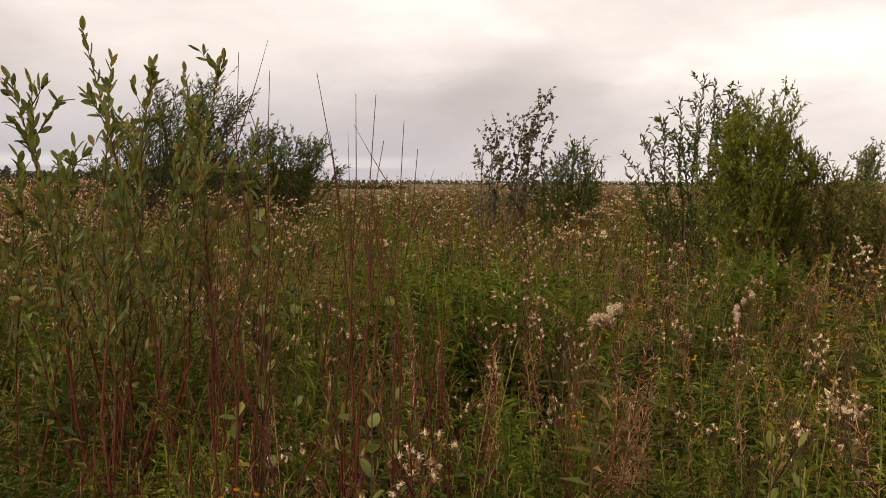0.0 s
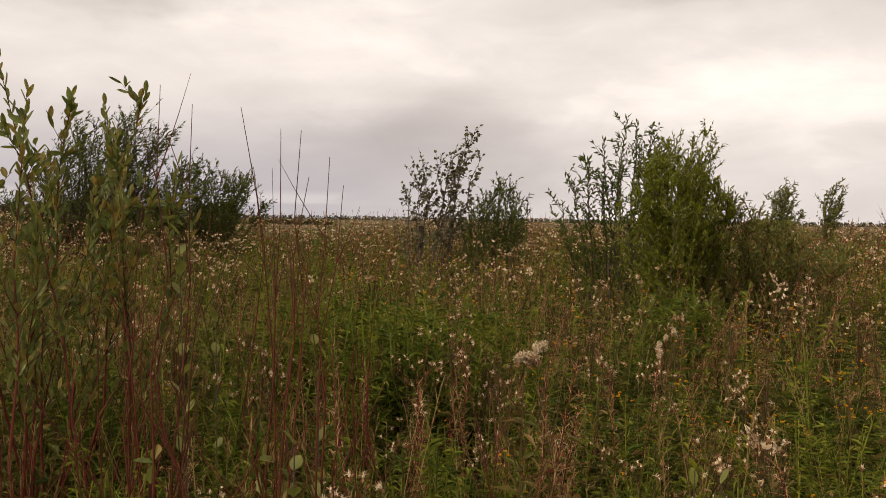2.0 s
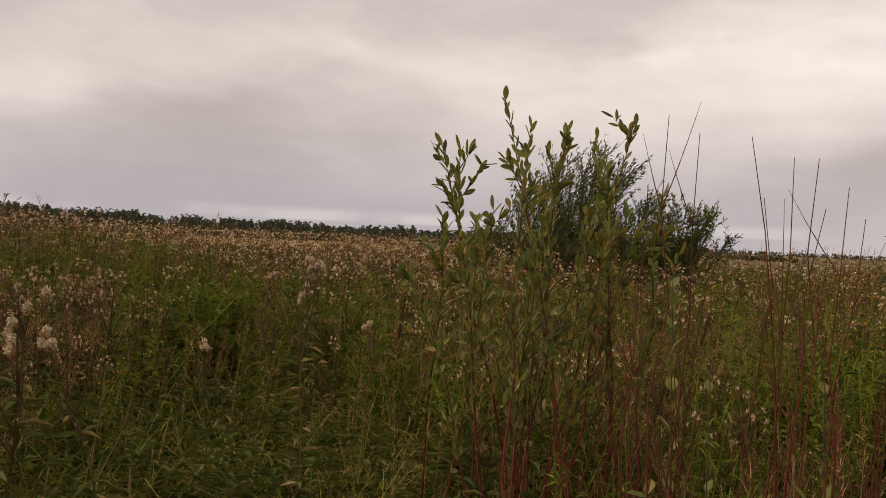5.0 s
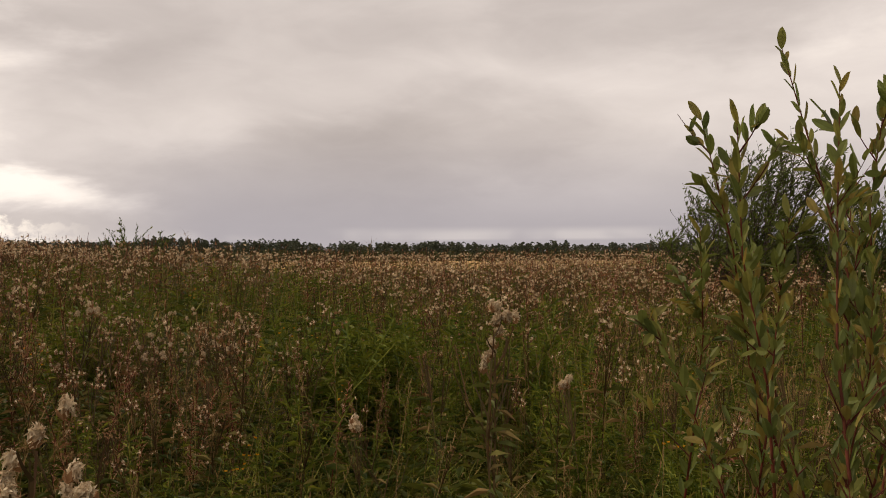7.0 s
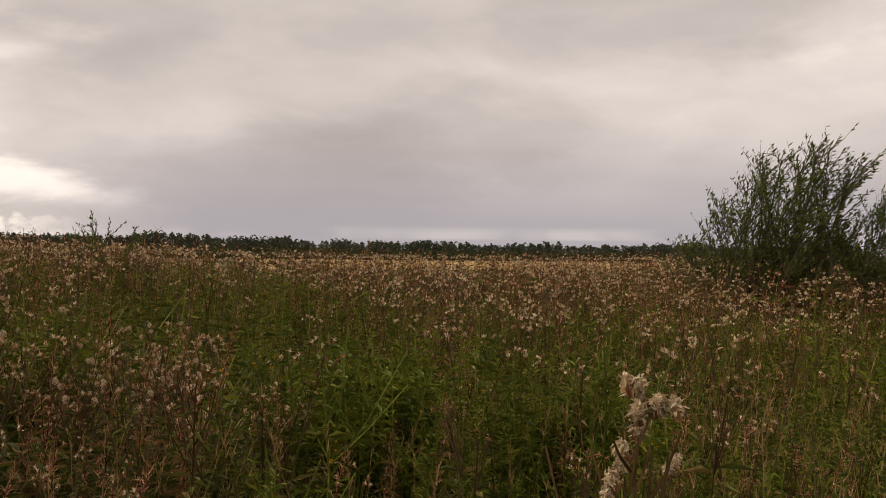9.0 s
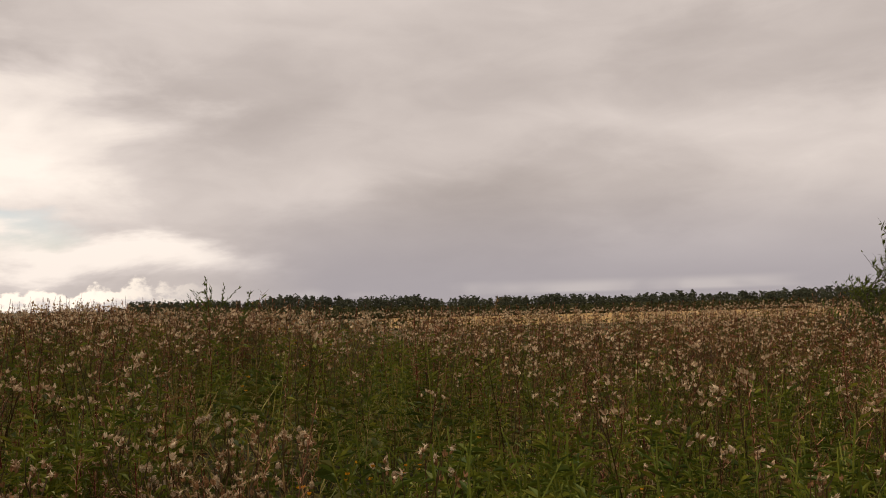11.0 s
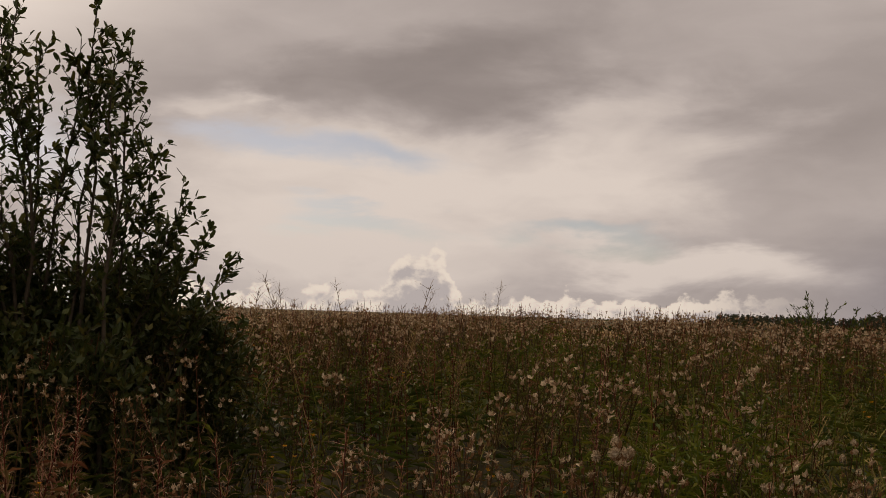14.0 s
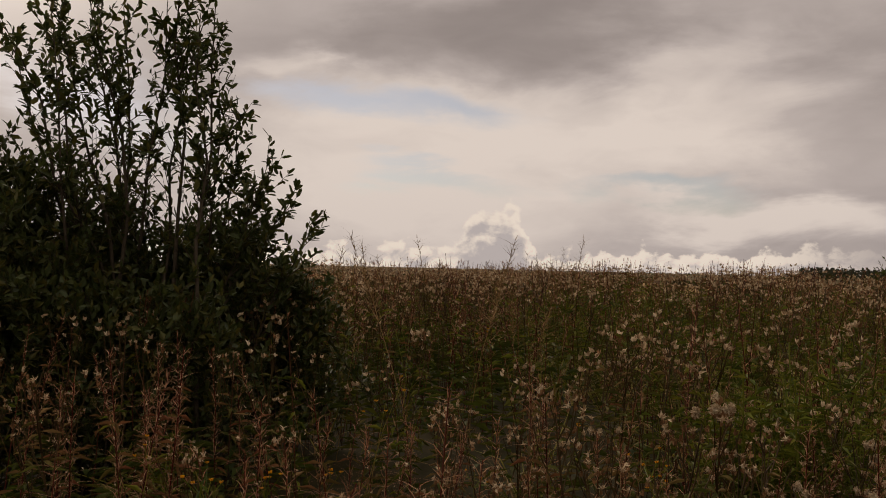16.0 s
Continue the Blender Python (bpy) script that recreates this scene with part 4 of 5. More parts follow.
def grass_proto(r, lod):
    b = Buf()
    k = (22, 11, 6)[lod]
    az = r.uniform(0, 2 * np.pi, k)
    lean = r.uniform(0.08, 0.75, k)
    d = np.stack([np.cos(az) * lean, np.sin(az) * lean, np.ones(k)], 1)
    base = np.stack([np.cos(az), np.sin(az), np.zeros(k)], 1) * r.uniform(0, 0.06, k)[:, None]
    wide, bend, ln = (0.0072, 0.012, 0.034)[lod] * r.uniform(0.6, 1.3, k), r.uniform(0.1, 1.0, k), r.uniform(0.35, 0.85, k)
    dry = r.random(k) < 0.12
    for sel, mat in ((~dry, "grass"), (dry, "tan")):
        if sel.any():
            b.blades(base[sel], d[sel], ln[sel], wide[sel], bend[sel], S[mat], (3, 2, 1)[lod])
    if lod < 2 and r.random() < (0.16, 0.3)[lod]:
        for _ in range((2, 1)[lod]):
            p = stem_path(r, r.uniform(0.8, 1.05), 0.15, 4)
            b.tube(p, 0.001, S["tan"], 3)
            m = (8, 4)[lod]
            b.blades(along(p, r.uniform(0.8, 1, m)), spiral(r, m) * 0.35 + UP, 0.05, 0.004 + 0.003 * lod, 0.2, S["tan"], 1)
    return b.arrays()


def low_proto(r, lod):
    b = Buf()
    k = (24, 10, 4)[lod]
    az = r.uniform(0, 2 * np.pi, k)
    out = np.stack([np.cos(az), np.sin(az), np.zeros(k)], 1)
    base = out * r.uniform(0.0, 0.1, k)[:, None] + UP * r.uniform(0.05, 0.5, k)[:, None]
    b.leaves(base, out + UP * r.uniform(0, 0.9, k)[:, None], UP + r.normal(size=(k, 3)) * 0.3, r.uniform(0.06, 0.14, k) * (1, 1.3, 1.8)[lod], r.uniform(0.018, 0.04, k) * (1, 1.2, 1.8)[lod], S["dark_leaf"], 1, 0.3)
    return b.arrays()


def yellow_proto(r, lod):
    b = Buf()
    h = r.uniform(0.7, 0.95)
    p = stem_path(r, h, 0.1)
    b.tube(p, 0.003 * np.linspace(1, 0.5, 5), S["grass"], 3)
    k = (16, 6, 3)[lod]
    a = np.sort(r.uniform(0.1, 0.85, k))
    out = spiral(r, k)
    b.leaves(along(p, a), out + UP * 0.5, UP + r.normal(size=(k, 3)) * 0.3, 0.09, 0.02, S["weed"], 1, 0.3)
    for _ in range((5, 3, 2)[lod]):
        c = p[-1] + np.append(r.normal(size=2) * 0.045, r.uniform(-0.07, 0.03))
        m = (9, 5, 3)[lod]
        out = spiral(r, m)
        b.tube([along(p, [0.9])[0], c], 0.0015, S["green_ray"], 3)
        b.leaves(np.broadcast_to(c, (m, 3)), out * r.uniform(0.5, 1.0) + UP * r.uniform(0.3, 1.0), UP + r.normal(size=(m, 3)) * 0.5, 0.011 * (1, 1.3, 1.7)[lod], 0.0085 * (1, 1.5, 2.2)[lod], S["yellow"], 1, 0.0)
    return b.arrays()


def umbel_proto(r, lod):
    """A dry flat-topped head, cream and brown, on a dark stalk."""
    b = Buf()
    h = r.uniform(0.8, 1.1)
    p = stem_path(r, h, 0.08)
    b.tube(p, 0.0035 * np.linspace(1, 0.6, 5), S["brown_stem"], 3)
    k = (12, 5, 2)[lod]
    out = spiral(r, k)
    b.leaves(along(p, np.sort(r.uniform(0.1, 0.8, k))), out + UP * 0.4, UP + r.normal(size=(k, 3)) * 0.3, 0.11, 0.02, S["thistle_leaf"], 1, 0.3)
    for _ in range((14, 6, 3)[lod]):
        c = p[-1] + np.append(r.normal(size=2) * 0.035, r.uniform(-0.01, 0.02))
        b.tube([p[3], c], 0.0012, S["brown_ray"], 3)
        b.tuft(c, 0.012 * (1, 1.3, 1.8)[lod], S["tan"] if r.random() < 0.6 else S["head"], (6, 4, 2)[lod], 0, r)
    return b.arrays()


def feather_proto(r, lod):
    """A tall dry feathery stalk."""
    b = Buf()
    h = r.uniform(1.05, 1.3)
    p = stem_path(r, h, 0.15)
    b.tube(p, 0.003 * np.linspace(1, 0.4, 5), S["tan"], 3)
    k = (50, 64, 34)[lod]
    a = np.sort(r.uniform(0.6, 1.0, k))
    out = spiral(r, k)
    b.blades(along(p, a), out * 0.75 + UP * r.uniform(0.3, 0.9, k)[:, None], 0.20 * r.uniform(0.4, 1.1, k) * (1.5 - a), (0.003, 0.0055, 0.009)[lod], r.uniform(-0.2, 0.6, k), S["tan"], 1)
    return b.arrays()


KINDS = {"thistle": thistle_proto, "fireweed": fireweed_proto, "weed": weed_proto, "grass": grass_proto, "low": low_proto, "yellow": yellow_proto, "umbel": umbel_proto, "feather": feather_proto}
PROTO = {(k, lod): [fn(np.random.default_rng(100 * lod + 7 * j + 1), lod) for j in range((7, 6, 6)[lod])] for k, fn in KINDS.items() for lod in range(3)}

# plants per square metre in the three rings round the path: near, middle, far
RINGS = [(0.35, 6.0, 0), (6.0, 14.0, 1), (14.0, 48.0, 2)]
DENSITY = {"thistle": (9.0, 10.0, 6.0), "fireweed": (9.0, 10.0, 4.5), "weed": (27.0, 16.0, 4.5), "grass": (34.0, 18.0, 12.0), "low": (26.0, 8.0, 1.5), "yellow": (10.0, 5.0, 0.2),
           "umbel": (2.6, 2.0, 0.4), "feather": (0.0, 0.9, 0.16)}
BEHIND = {"thistle": (3.5, 1.6), "fireweed": (1.5, 0.5), "weed": (9.0, 1.5), "grass": (9.0, 5.0), "low": (6.0, 1.0)}
CENTRE = np.array([-1.2, 1.6])
PATH_LINE = np.array([(0.0, 0.0), (-0.22, 0.14), (-0.88, 1.13), (-1.33, 1.65), (-2.34, 2.92), (-2.65, 3.15)])


def wave(x, y, s, ph):
    """A smooth field between 0 and 1 for drifts of one kind of plant."""
    return 0.5 + 0.25 * (np.sin(x * s + ph) + np.sin(y * s * 1.13 + 2.1 * ph)) * np.cos((x - y) * s * 0.37 + ph) + 0.25 * np.sin((x * 0.6 + y * 0.8) * s * 1.9 + 3 * ph)


def path_distance(x, y):
    best = np.full(len(x), 1e9)
    for a, b in zip(PATH_LINE[:-1], PATH_LINE[1:]):
        ab = b - a
        f = np.clip(((x - a[0]) * ab[0] + (y - a[1]) * ab[1]) / (ab @ ab), 0, 1)
        best = np.minimum(best, np.hypot(x - a[0] - f * ab[0], y - a[1] - f * ab[1]))
    return best


def ring_points(kind, lo, hi, lod, seed, behind=None):
    """behind: the plants per square metre of the side that the path turns its back on."""
    r = np.random.default_rng(seed)
    a0, a1 = radians((-72, -46, -42)[lod]), radians(128)
    dens = DENSITY[kind][lod]
    if behind:
        a0, a1, dens = radians(128), radians(360 - 60), behind
    n = int(dens * 0.5 * (a1 - a0) * (hi * hi - lo * lo) * 1.6)
    rad = np.sqrt(r.uniform(lo * lo, hi * hi, n))
    if lod == 2:      # thinner towards the far edge
        rad = lo + (hi - lo) * r.uniform(0, 1, n) ** 1.15
        n = int(n * 0.75)
        rad = rad[:n]
    be = r.uniform(a0, a1, n)
    x, y = CENTRE[0] - np.sin(be) * rad, CENTRE[1] + np.cos(be) * rad
    ph = sum(map(ord, kind)) % 13
    drift = 0.5 * wave(x, y, 0.9 if lod < 2 else 0.35, ph) + 0.5 * wave(x + 3.1 * ph, y, 2.7 if lod < 2 else 1.1, ph + 1.7)
    west = np.clip((-x - 2.8) / 4.5, 0, 1)
    east = np.clip((x + 1.0) / 3.0, 0, 1)
    green = np.clip((y - 4.5) / 2.0, 0, 1) * np.clip((15.0 - y) / 4.0, 0, 1)      # a greener belt north of the thistles
    keep = 0.12 + 0.88 * np.clip(drift * 3.2 - 1.1, 0, 1)
    if kind in ("grass", "low"):
        keep = 0.4 + 0.6 * keep
    if kind in ("thistle", "fireweed"):
        keep = 0.06 + 0.94 * np.clip(drift * 4.0 - 1.6, 0, 1)
        keep *= (0.45 + 0.75 * west + 0.18 * east) * (1 - 0.35 * green * (lod < 2))
        by_tree = np.exp(-(((x + 6.2) / 1.5) ** 2 + ((y - 2.5) / 1.5) ** 2) ** 2)
        keep = np.maximum(keep, 0.95 * by_tree)
        keep = np.maximum(keep, 0.85 * np.exp(-(((x + 5.1) / 1.0) ** 2 + ((y - 5.0) / 0.9) ** 2) ** 2))
        # dark gaps between the stands to the west
        gap = np.clip((-x - 4.4) / 0.8, 0, 1) * np.clip((5.0 - y) / 0.6, 0, 1) * (wave(x, y, 3.1, 2.0) < 0.52)
        keep = keep * (1.0 - 0.75 * gap)
        if kind == "fireweed":      # plumes in drifts beside the end of the path and out to the east
            keep = np.maximum(keep, 0.8 * np.exp(-(((x + 5.0) / 1.6) ** 2 + ((y - 3.4) / 1.3) ** 2) ** 2))
            keep = np.maximum(keep, 0.75 * east * np.clip(wave(x, y, 2.1, 3.0) * 2 - 0.6, 0, 1))
    elif kind in ("weed", "grass"):
        keep *= 1.0 - 0.78 * west * (1 - 0.55 * green)
        # sparse among the plumes at the end of the path, and drier to the east
        keep *= 1.0 - 0.85 * np.clip((-x - 4.0) / 1.2, 0, 1) * np.clip((5.8 - y) / 1.0, 0, 1)
        keep *= 1.0 - (0.6 if kind == "weed" else 0.45) * east * (lod < 2)
    elif kind == "yellow":
        keep = (0.35 + 0.65 * keep) * (0.06 + 0.94 * east) * 0.7
    elif kind == "umbel":
        keep *= 1.0 - 0.85 * west
    elif kind == "feather":
        toward = np.degrees(np.arctan2(-x - 2.65, y - 3.05))
        keep = np.where((toward > 72) & (toward < 88) & (rad > 7), 1.0, 0.02)
    ok = r.uniform(0, 1, n) < keep
    pd = path_distance(x, y)
    ok &= pd > {"low": 0.25, "grass": 0.55}.get(kind, 1.0)
    ok &= (-0.64 * x + 0.77 * y) < 35.0 + 1.5 * np.sin(x * 0.4)
    x, y, pd = x[ok], y[ok], pd[ok]
    n = len(x)
    scale = r.uniform(0.82, 1.12, n) * (1 + 0.10 * np.clip((-x - 4) / 8, 0, 1))
    scale *= 0.84 + 0.30 * wave(x, y, 2.3, 5)
    scale = np.minimum(scale, (1.18 - np.clip((-x - 5) / 3, 0, 1) * (0.09 + 0.11 * np.maximum(np.clip((6.5 - y) / 1.5, 0, 1), np.clip((-x - 10) / 2, 0, 1) * np.clip((9.5 - y) / 1.5, 0, 1)))) if kind != "feather" else 1.15)
    # taller out on the swell
    if kind != "feather":
        scale *= 1.0 + 0.13 * np.clip((-x - 8.5) / 2, 0, 1) * np.clip((6.5 - y) / 1.5, 0, 1)
    # trodden and lower right beside the path
    scale *= np.clip(0.62 + 0.25 * pd, 0.6, 1.0)
    if lod > 0:
        scale *= 1.0 + 0.05 * np.clip((y - 6) / 3, 0, 1)
    if lod == 2:
        scale *= 1.0 + 0.27 * np.clip((np.hypot(x, y) - 14) / 14, 0, 1) * np.clip((y - 3) / 10, 0, 1)
    return dict(xyz=np.stack([x, y, land(x, y) - 0.01], 1), turn=r.uniform(0, 2 * np.pi, n), scale=scale, tilt=r.normal(size=(n, 2)) * 0.07 + np.array([0.05, 0.0]), picks=r.integers(0, len(PROTO[(kind, lod)]), n))


NAMES = {"thistle": ("thistle_stand", "creeping thistles gone to cream seed fluff", "thistle"), "fireweed": ("fireweed_stand", "reddened fireweed with dry curled seed pods", "wildflower"),
         "weed": ("leafy_weeds", "upright green leafy weeds of late summer", "weed"), "grass": ("meadow_grass", "long arching green and straw-coloured meadow grass", "grass"),
         "low": ("ground_leaves", "dark broad leaves low in the meadow", "undergrowth"), "yellow": ("yellow_flowers", "small yellow daisy-like flowers on green stems", "wildflower"),
         "umbel": ("dry_umbels", "dry flat-topped cream and brown flower heads", "wildflower"), "feather": ("dry_stalks", "tall pale feathery dry stalks", "wildflower")}

singles = {}
for ki, kind in enumerate(KINDS):
    V, T, M, n = [], [], [], 0
    for lo, hi, lod in RINGS:
        pts = ring_points(kind, lo, hi, lod, 1000 + 10 * ki + lod)
        if lod == 0 and len(pts["picks"]) and kind in ("thistle", "fireweed", "yellow", "umbel"):
            # the plants along the path stand singly
            own = np.hypot(pts["xyz"][:, 0] - CENTRE[0], pts["xyz"][:, 1] - CENTRE[1]) < {"thistle": 4.6, "fireweed": 4.6}.get(kind, 6.0)
            singles[kind] = {k: v[own] for k, v in pts.items()}
            pts = {k: v[~own] for k, v in pts.items()}
        if not len(pts["picks"]):
            continue
        if lod > 0 and BEHIND.get(kind):
            more = ring_points(kind, *((0.5, 8.0) if lod == 1 else (8.0, 20.0)), lod, 1500 + 10 * ki + lod, BEHIND[kind][lod - 1])
            pts = {k: np.concatenate([pts[k], more[k]]) for k in pts}
        v, t, m = scatter(PROTO[(kind, lod)], pts["picks"], pts["xyz"], pts["turn"], pts["scale"], pts["tilt"])
        V.append(v), T.append(t + n), M.append(m)
        n += len(v)
    name, label, cat = NAMES[kind]
    tagged(new(name, mesh_of(name, np.concatenate(V), np.concatenate(T), SLOTS, np.concatenate(M))), label, cat, kind="stuff")


# ---- single plants along the path ----
def place(x, y, turn, scale, tilt):
    m = Matrix.Translation((x, y, float(land(x, y)) - 0.01))
    shear = Matrix(((1, 0, tilt[0], 0), (0, 1, tilt[1], 0), (0, 0, 1, 0), (0, 0, 0, 1)))
    return m @ Euler((-tilt[1], tilt[0], turn)).to_matrix().to_4x4() @ Matrix.Scale(scale, 4)


HEAD_MESH = []
for j in range(6):
    bb = seed_head(np.random.default_rng(300 + j), 0, j >= 4)
    HEAD_MESH.append(mesh_of("seed_head", *bb.arrays()[:2], SLOTS, bb.arrays()[2]))
BIG_MESH = []
for j in range(4):
    rr = np.random.default_rng(330 + j)
    bb = Buf()
    # a brown cup and a lump of wool that swells out of it and hangs over
    bb.leaves(np.zeros((5, 3)) - UP * 0.022, UP + spiral(rr, 5) * 0.5, spiral(rr, 5), 0.024, 0.012, S["head"], 1, -0.1)
    slump = np.append(rr.normal(size=2) * 0.006, 0.0)
    lump(bb, slump, rr.uniform(0.0055, 0.0075), rr.uniform(1.3, 1.8), S["silk"], rr, 6, 4)
    wool(bb, slump, 0.0160, 1.45, 84, S["silk"], rr)
    BIG_MESH.append(mesh_of("seed_head", *bb.arrays()[:2], SLOTS, bb.arrays()[2]))


def single_thistle(seed, heads_of, label, crowded=False):
    r = np.random.default_rng(seed)
    st, lf, heads = thistle(r, 0)
    root = buf_object("thistle_plant", st, SLOTS)
    tagged(root, label, "thistle", "thistles along the path")
    buf_object("foliage", lf, SLOTS, root)
    if crowded:      # heads crowded together at the top
        top = heads[-1]
        heads = [top + r.normal(size=3) * np.array([0.022, 0.022, 0.035]) for _ in range(6)]
    elif heads_of is BIG_MESH:
        heads = heads[::4]
    for h in heads:
        c = new("seed_head", heads_of[int(r.integers(0, len(heads_of)))])
        c.parent, c.location = root, h
        c.rotation_euler = (float(r.normal() * 0.4), float(r.normal() * 0.4), float(r.uniform(0, 6)))
    return root


def stand_singly(masters, pts, limit=170):
    for i in range(min(limit, len(pts["picks"]))):
        src = masters[int(pts["picks"][i]) % len(masters)]
        x, y, _ = pts["xyz"][i]
        m = place(float(x), float(y), float(pts["turn"][i]), float(pts["scale"][i]), (float(pts["tilt"][i, 0]), float(pts["tilt"][i, 1])))
        ob = copy_thing(src, m.normalized())
        ob.matrix_basis = m
    for src in masters:
        for o in [*src.children_recursive, src]:
            bpy.data.objects.remove(o)


stand_singly([single_thistle(400 + j, HEAD_MESH, "creeping thistle with cream fluffy seed heads") for j in range(6)], singles["thistle"])


def single_of(kind, name, label, cat, group):
    made = []
    for pv, pt, pm in PROTO[(kind, 0)][:5]:
        # stem, foliage and head are told apart by their slots
        stem_ids = {"fireweed": ("red_stem",), "yellow": ("grass",), "umbel": ("brown_stem",)}[kind]
        head_ids = {"fireweed": ("pod", "fluff"), "yellow": ("yellow", "green_ray"), "umbel": ("tan", "head", "brown_ray")}[kind]
        head = np.isin(pm, [S[k] for k in head_ids])
        stem = np.isin(pm, [S[k] for k in stem_ids]) if stem_ids else ~head
        rest = ~head & ~stem
        def cut(sel):
            used, inv = np.unique(pt[sel], return_inverse=True)
            return pv[used], inv.reshape(-1, 3), pm[sel]
        v, t, m = cut(stem)
        root = tagged(new(name, mesh_of(name, v, t, SLOTS, m)), label, cat, group)
        for nm, sel in (("foliage", rest), ("flower_spray" if kind != "fireweed" else "seed_spray", head)):
            if sel.any():
                v, t, m = cut(sel)
                tagged(new(nm, mesh_of(nm, v, t, SLOTS, m)), kind="stuff").parent = root
        made.append(root)
    return made


stand_singly(single_of("fireweed", "fireweed_plant", "reddish fireweed stalk with dry seed pods", "wildflower", "fireweed along the path"), singles["fireweed"])
stand_singly(single_of("yellow", "yellow_daisy", "green stalk with small yellow flowers", "wildflower", "yellow flowers along the path"), singles["yellow"])
stand_singly(single_of("umbel", "dry_umbel", "dry flat-topped seed head on a brown stalk", "wildflower", "dry umbels along the path"), singles["umbel"])

# tight clumps of tall leafy weeds
STALK_MESH = [mesh_of("stalk", pv, pt, SLOTS, pm) for pv, pt, pm in PROTO[("weed", 0)]]


def weed_clump(x, y, radius, count, tall, seed):
    r = np.random.default_rng(seed)
    root = new("weed_clump")
    root.location = (x, y, float(land(x, y)) - 0.01)
    tagged(root, "dense clump of tall green leafy weeds", "weed", "leafy weed clumps")
    for k in range(count):
        az, rad = float(r.uniform(0, 6.28)), radius * math.sqrt(float(r.uniform(0, 1)))
        ob = new("stalk", STALK_MESH[int(r.integers(0, len(STALK_MESH)))])
        ob.parent = root
        ob.location = (math.cos(az) * rad, math.sin(az) * rad, 0)
        ob.rotation_euler = (float(r.normal() * 0.08), float(r.normal() * 0.08), az)
        s = tall * float(r.uniform(0.85, 1.1))
        ob.scale = (s, s, s)


for k, (x, y, rad, count, tall) in enumerate([(0.16, 4.7, 0.32, 46, 1.38), (0.55, 5.4, 0.30, 36, 1.3), (-0.15, 5.6, 0.3, 36, 1.3), (-4.4, 5.6, 0.42, 56, 1.4), (-3.6, 6.4, 0.35, 40, 1.3), (-6.3, 5.2, 0.3, 34, 1.25), (2.3, 6.6, 0.4, 44, 1.3)]):
    weed_clump(x, y, rad, count, tall, 900 + k)

# tall thistles with large clumps of fluff
big = [single_thistle(501 + j, BIG_MESH, "tall thistle topped with a big clump of white fluff", True) for j in range(3)]
for k, (x, y, top, turn) in enumerate([(0.46, 2.56, 1.23, 0.4), (-2.28, 2.03, 1.30, 2.0), (-2.26, 2.12, 1.24, 0.5), (-2.26, 3.59, 1.46, 3.1), (-2.30, 3.62, 1.36, 0.9), (-2.97, 3.78, 1.02, 0.2), (-2.61, 4.79, 1.08, 1.4), (1.5, 4.6, 0.98, 1.0), (-5.2, 4.3, 1.35, 2.2)]):
    src = big[k % 3]
    clump = sum((v.location for v in src.children if v.name.startswith("seed_head")), Vector()) / 6
    s = (top - float(land(x, y))) / clump.z
    off = Matrix.Rotation(turn, 3, "Z") @ Vector((clump.x * s, clump.y * s, 0))
    tall = copy_thing(src, Matrix.Translation((x - off.x, y - off.y, float(land(x, y)))) @ Matrix.Rotation(turn, 4, "Z"))
    tall.scale = (s, s, s)
    for v in tall.children:      # the heads keep their own size
        if v.name.startswith("seed_head"):
            v.scale = (1.15 / s, 1.15 / s, 1.15 / s)
for src in big:
    for o in [*src.children_recursive, src]:
        bpy.data.objects.remove(o)


# woolly thistles where the path ends
woolly = [single_thistle(520 + j, BIG_MESH, "thistle with large cream woolly seed heads") for j in range(3)]
rr = np.random.default_rng(77)
for k in range(36):
    x, y = float(-5.9 + rr.normal() * 0.95), float(5.35 + rr.normal() * 0.65)
    if math.hypot(x + 2.65, y - 3.1) < 1.4:
        continue
    s = float(rr.uniform(0.82, 1.0))
    copy_thing(woolly[k % 3], Matrix.Translation((x, y, float(land(x, y)))) @ Matrix.Rotation(float(rr.uniform(0, 6)), 4, "Z")).scale = (s, s, s)
for src in woolly:
    for o in [*src.children_recursive, src]:
        bpy.data.objects.remove(o)


# ---- far woods, hedges ----
def far_tree(r, h, w, conifer, k=38, big=1.25):
    """A tree of the far woods: a trunk and a crown of leafy clumps, round or pointed."""
    b = Buf()
    if k > 12:
        b.tube([(0, 0, 0), (0, 0, h * 0.8)], [0.16, 0.05], 0, 3)
    f = r.uniform(0.05, 1.0, k)
    rad = w * ((1.05 - f) if conifer else np.sqrt(np.clip(1 - ((f - 0.5) / 0.52) ** 2, 0.02, 1))) * np.sqrt(r.uniform(0.1, 1.0, k))
    az = r.uniform(0, 2 * np.pi, k)
    out = np.stack([np.cos(az), np.sin(az), np.zeros(k)], 1)
    c = out * rad[:, None] + UP * (h * f * 0.93)[:, None]
    d = r.normal(size=(k, 3)) * np.array([1, 1, 0.5]) + out * 0.4
    ln = r.uniform(0.9, 1.7, k) * big
    b.leaves(c - unit(d) * ln[:, None] * 0.5, d, r.normal(size=(k, 3)) + UP, ln, r.uniform(0.7, 1.3, k) * big, 0, 1, 0.1)
    return b.arrays()


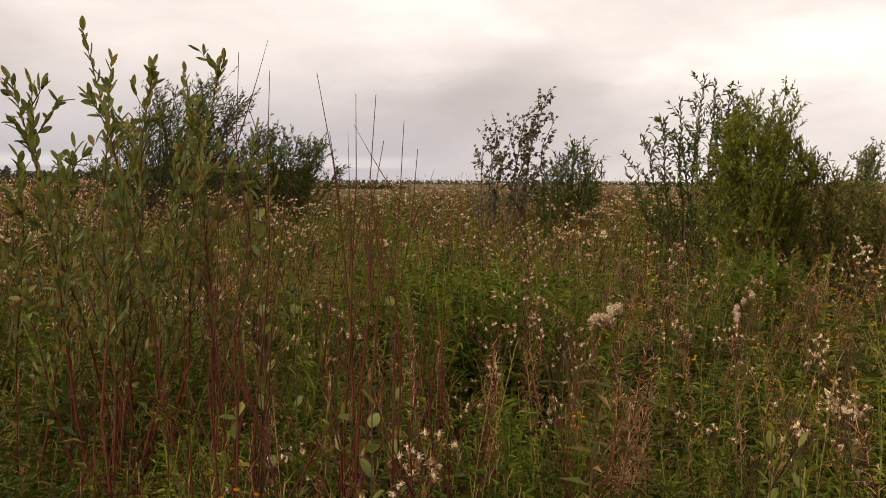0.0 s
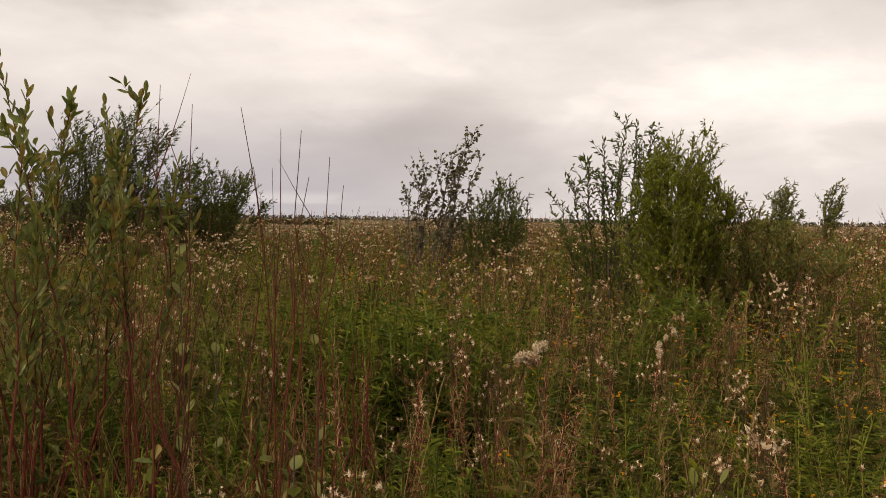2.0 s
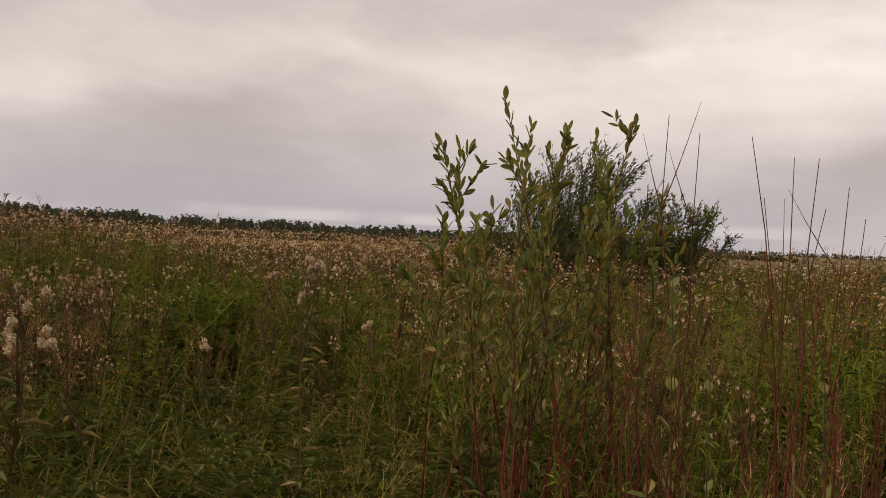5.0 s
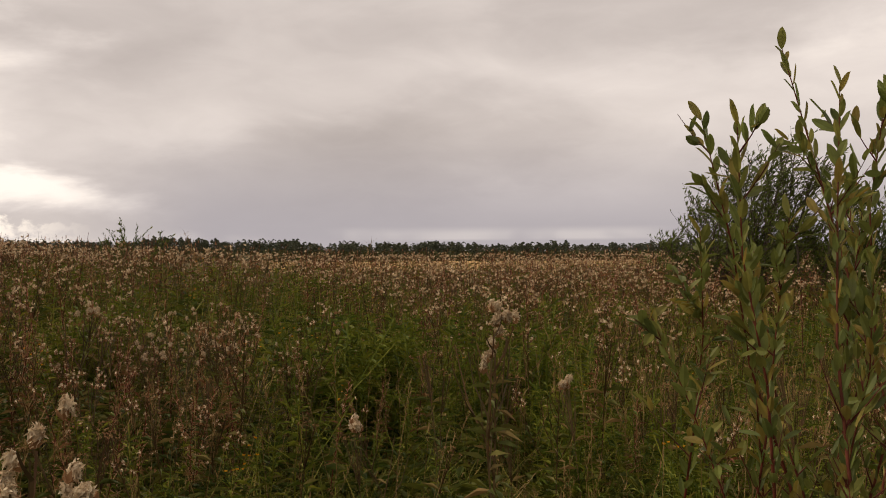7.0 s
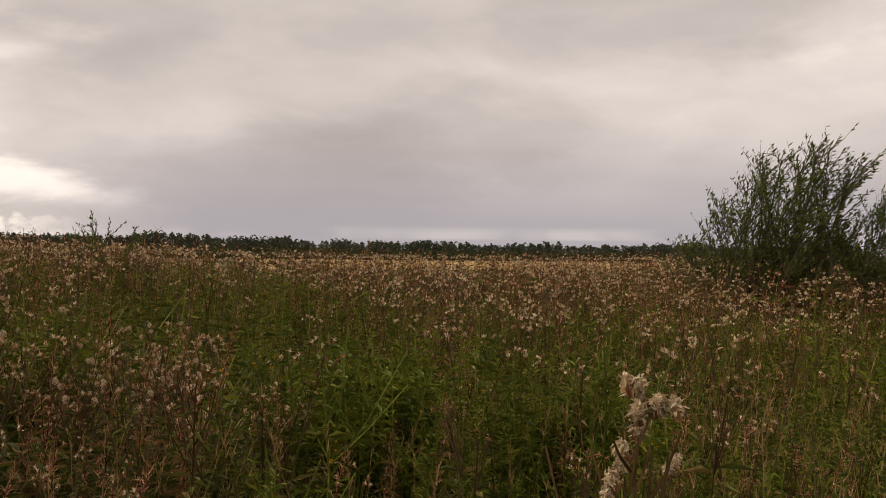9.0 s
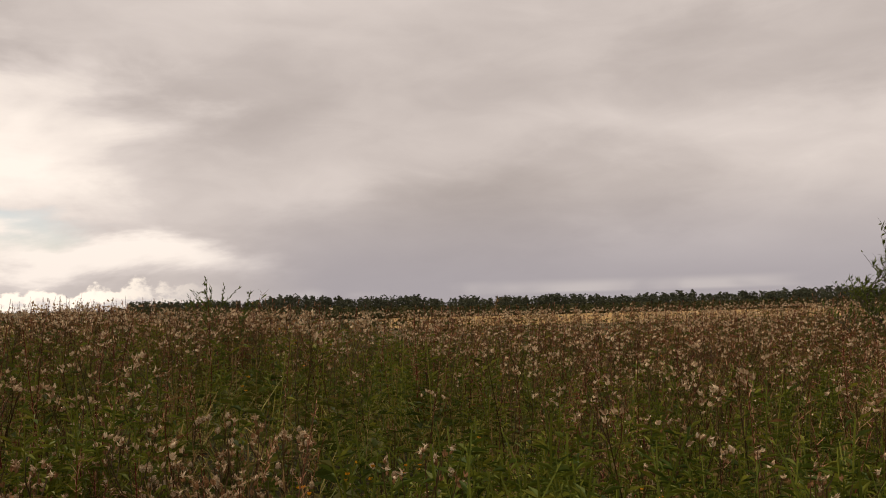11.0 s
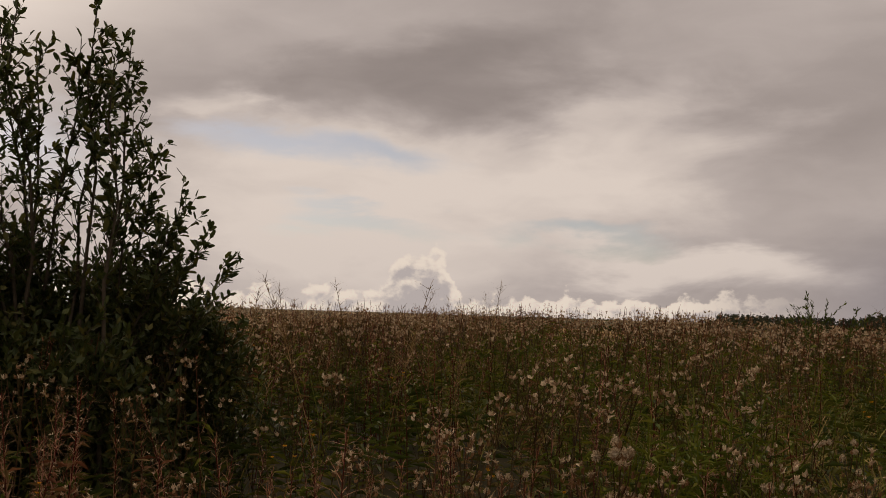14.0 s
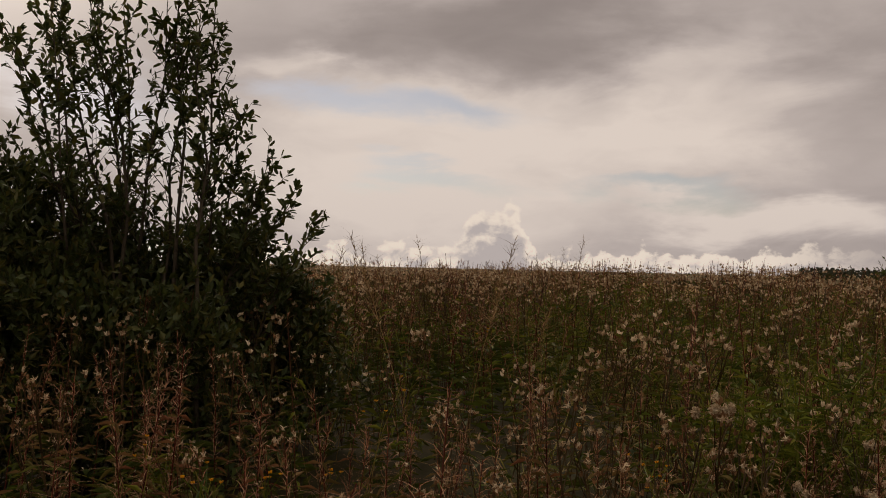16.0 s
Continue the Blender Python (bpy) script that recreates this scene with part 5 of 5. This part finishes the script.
TREES = [far_tree(np.random.default_rng(700 + j), 8.0 + 0.5 * (j % 4), 1.7 + 0.5 * (j % 3), j % 5 == 0) for j in range(10)]
FAR_TREES = [far_tree(np.random.default_rng(730 + j), 8.0 + 0.5 * (j % 4), 2.0 + 0.5 * (j % 3), j % 5 == 0, 9, 2.9) for j in range(8)]


def belt(name, label, b0, b1, dist, depth, count, scale, mat, seed, protos=TREES, profile=None):
    r = np.random.default_rng(seed)
    be = np.radians(r.uniform(b0, b1, count))
    d = dist + r.uniform(0, depth, count)
    x, y = CENTRE[0] - np.sin(be) * d, CENTRE[1] + np.cos(be) * d
    sc = scale * r.uniform(0.72, 1.12, count)
    if profile is not None:
        sc = sc * profile(np.degrees(be))
    v, t, m = scatter(protos, r.integers(0, len(protos), count), np.stack([x, y, land(x, y) - 0.2], 1), r.uniform(0, 6.28, count), sc, np.zeros((count, 2)))
    tagged(new(name, mesh_of(name, v, t, [mat], m * 0)), label, "woods", kind="stuff")


def skyline(deg):
    notch = 1 - 0.25 * np.exp(-((deg - 40.3) / 1.2) ** 2)
    return notch * (0.9 + 0.07 * np.sin(deg * 0.8) + 0.04 * np.sin(deg * 2.3))


belt("far_woods", "dark belt of far woodland across the fields", 8, 51, 420, 60, 1150, 0.84, "pine", 81, profile=skyline)
belt("far_woods", "lower end of the dark far woodland", 50, 59, 440, 50, 340, 0.55, "pine", 87)
belt("far_woods", "thin dark line of very distant woods", -62, 12, 900, 120, 1900, 0.5, "pine", 82, FAR_TREES)
belt("far_woods", "thin dark line of very distant woods", 52, 130, 900, 140, 1800, 0.5, "pine", 83, FAR_TREES)
belt("far_scrub", "low scrub in front of the far woodland", 8, 60, 300, 90, 900, 0.30, "hedge", 84, FAR_TREES)
belt("far_hedge", "low dark hedge along the stubble field", 2, 66, 200, 5, 2200, 0.15, "hedge", 85, FAR_TREES)
belt("far_scrub", "scattered scrub where the meadow meets the stubble", 39, 47, 62, 60, 90, 0.11, "hedge", 88, FAR_TREES)
belt("far_scrub", "low round bushes far out in the fields", 61.5, 64.2, 240, 8, 14, 0.33, "pine", 86)
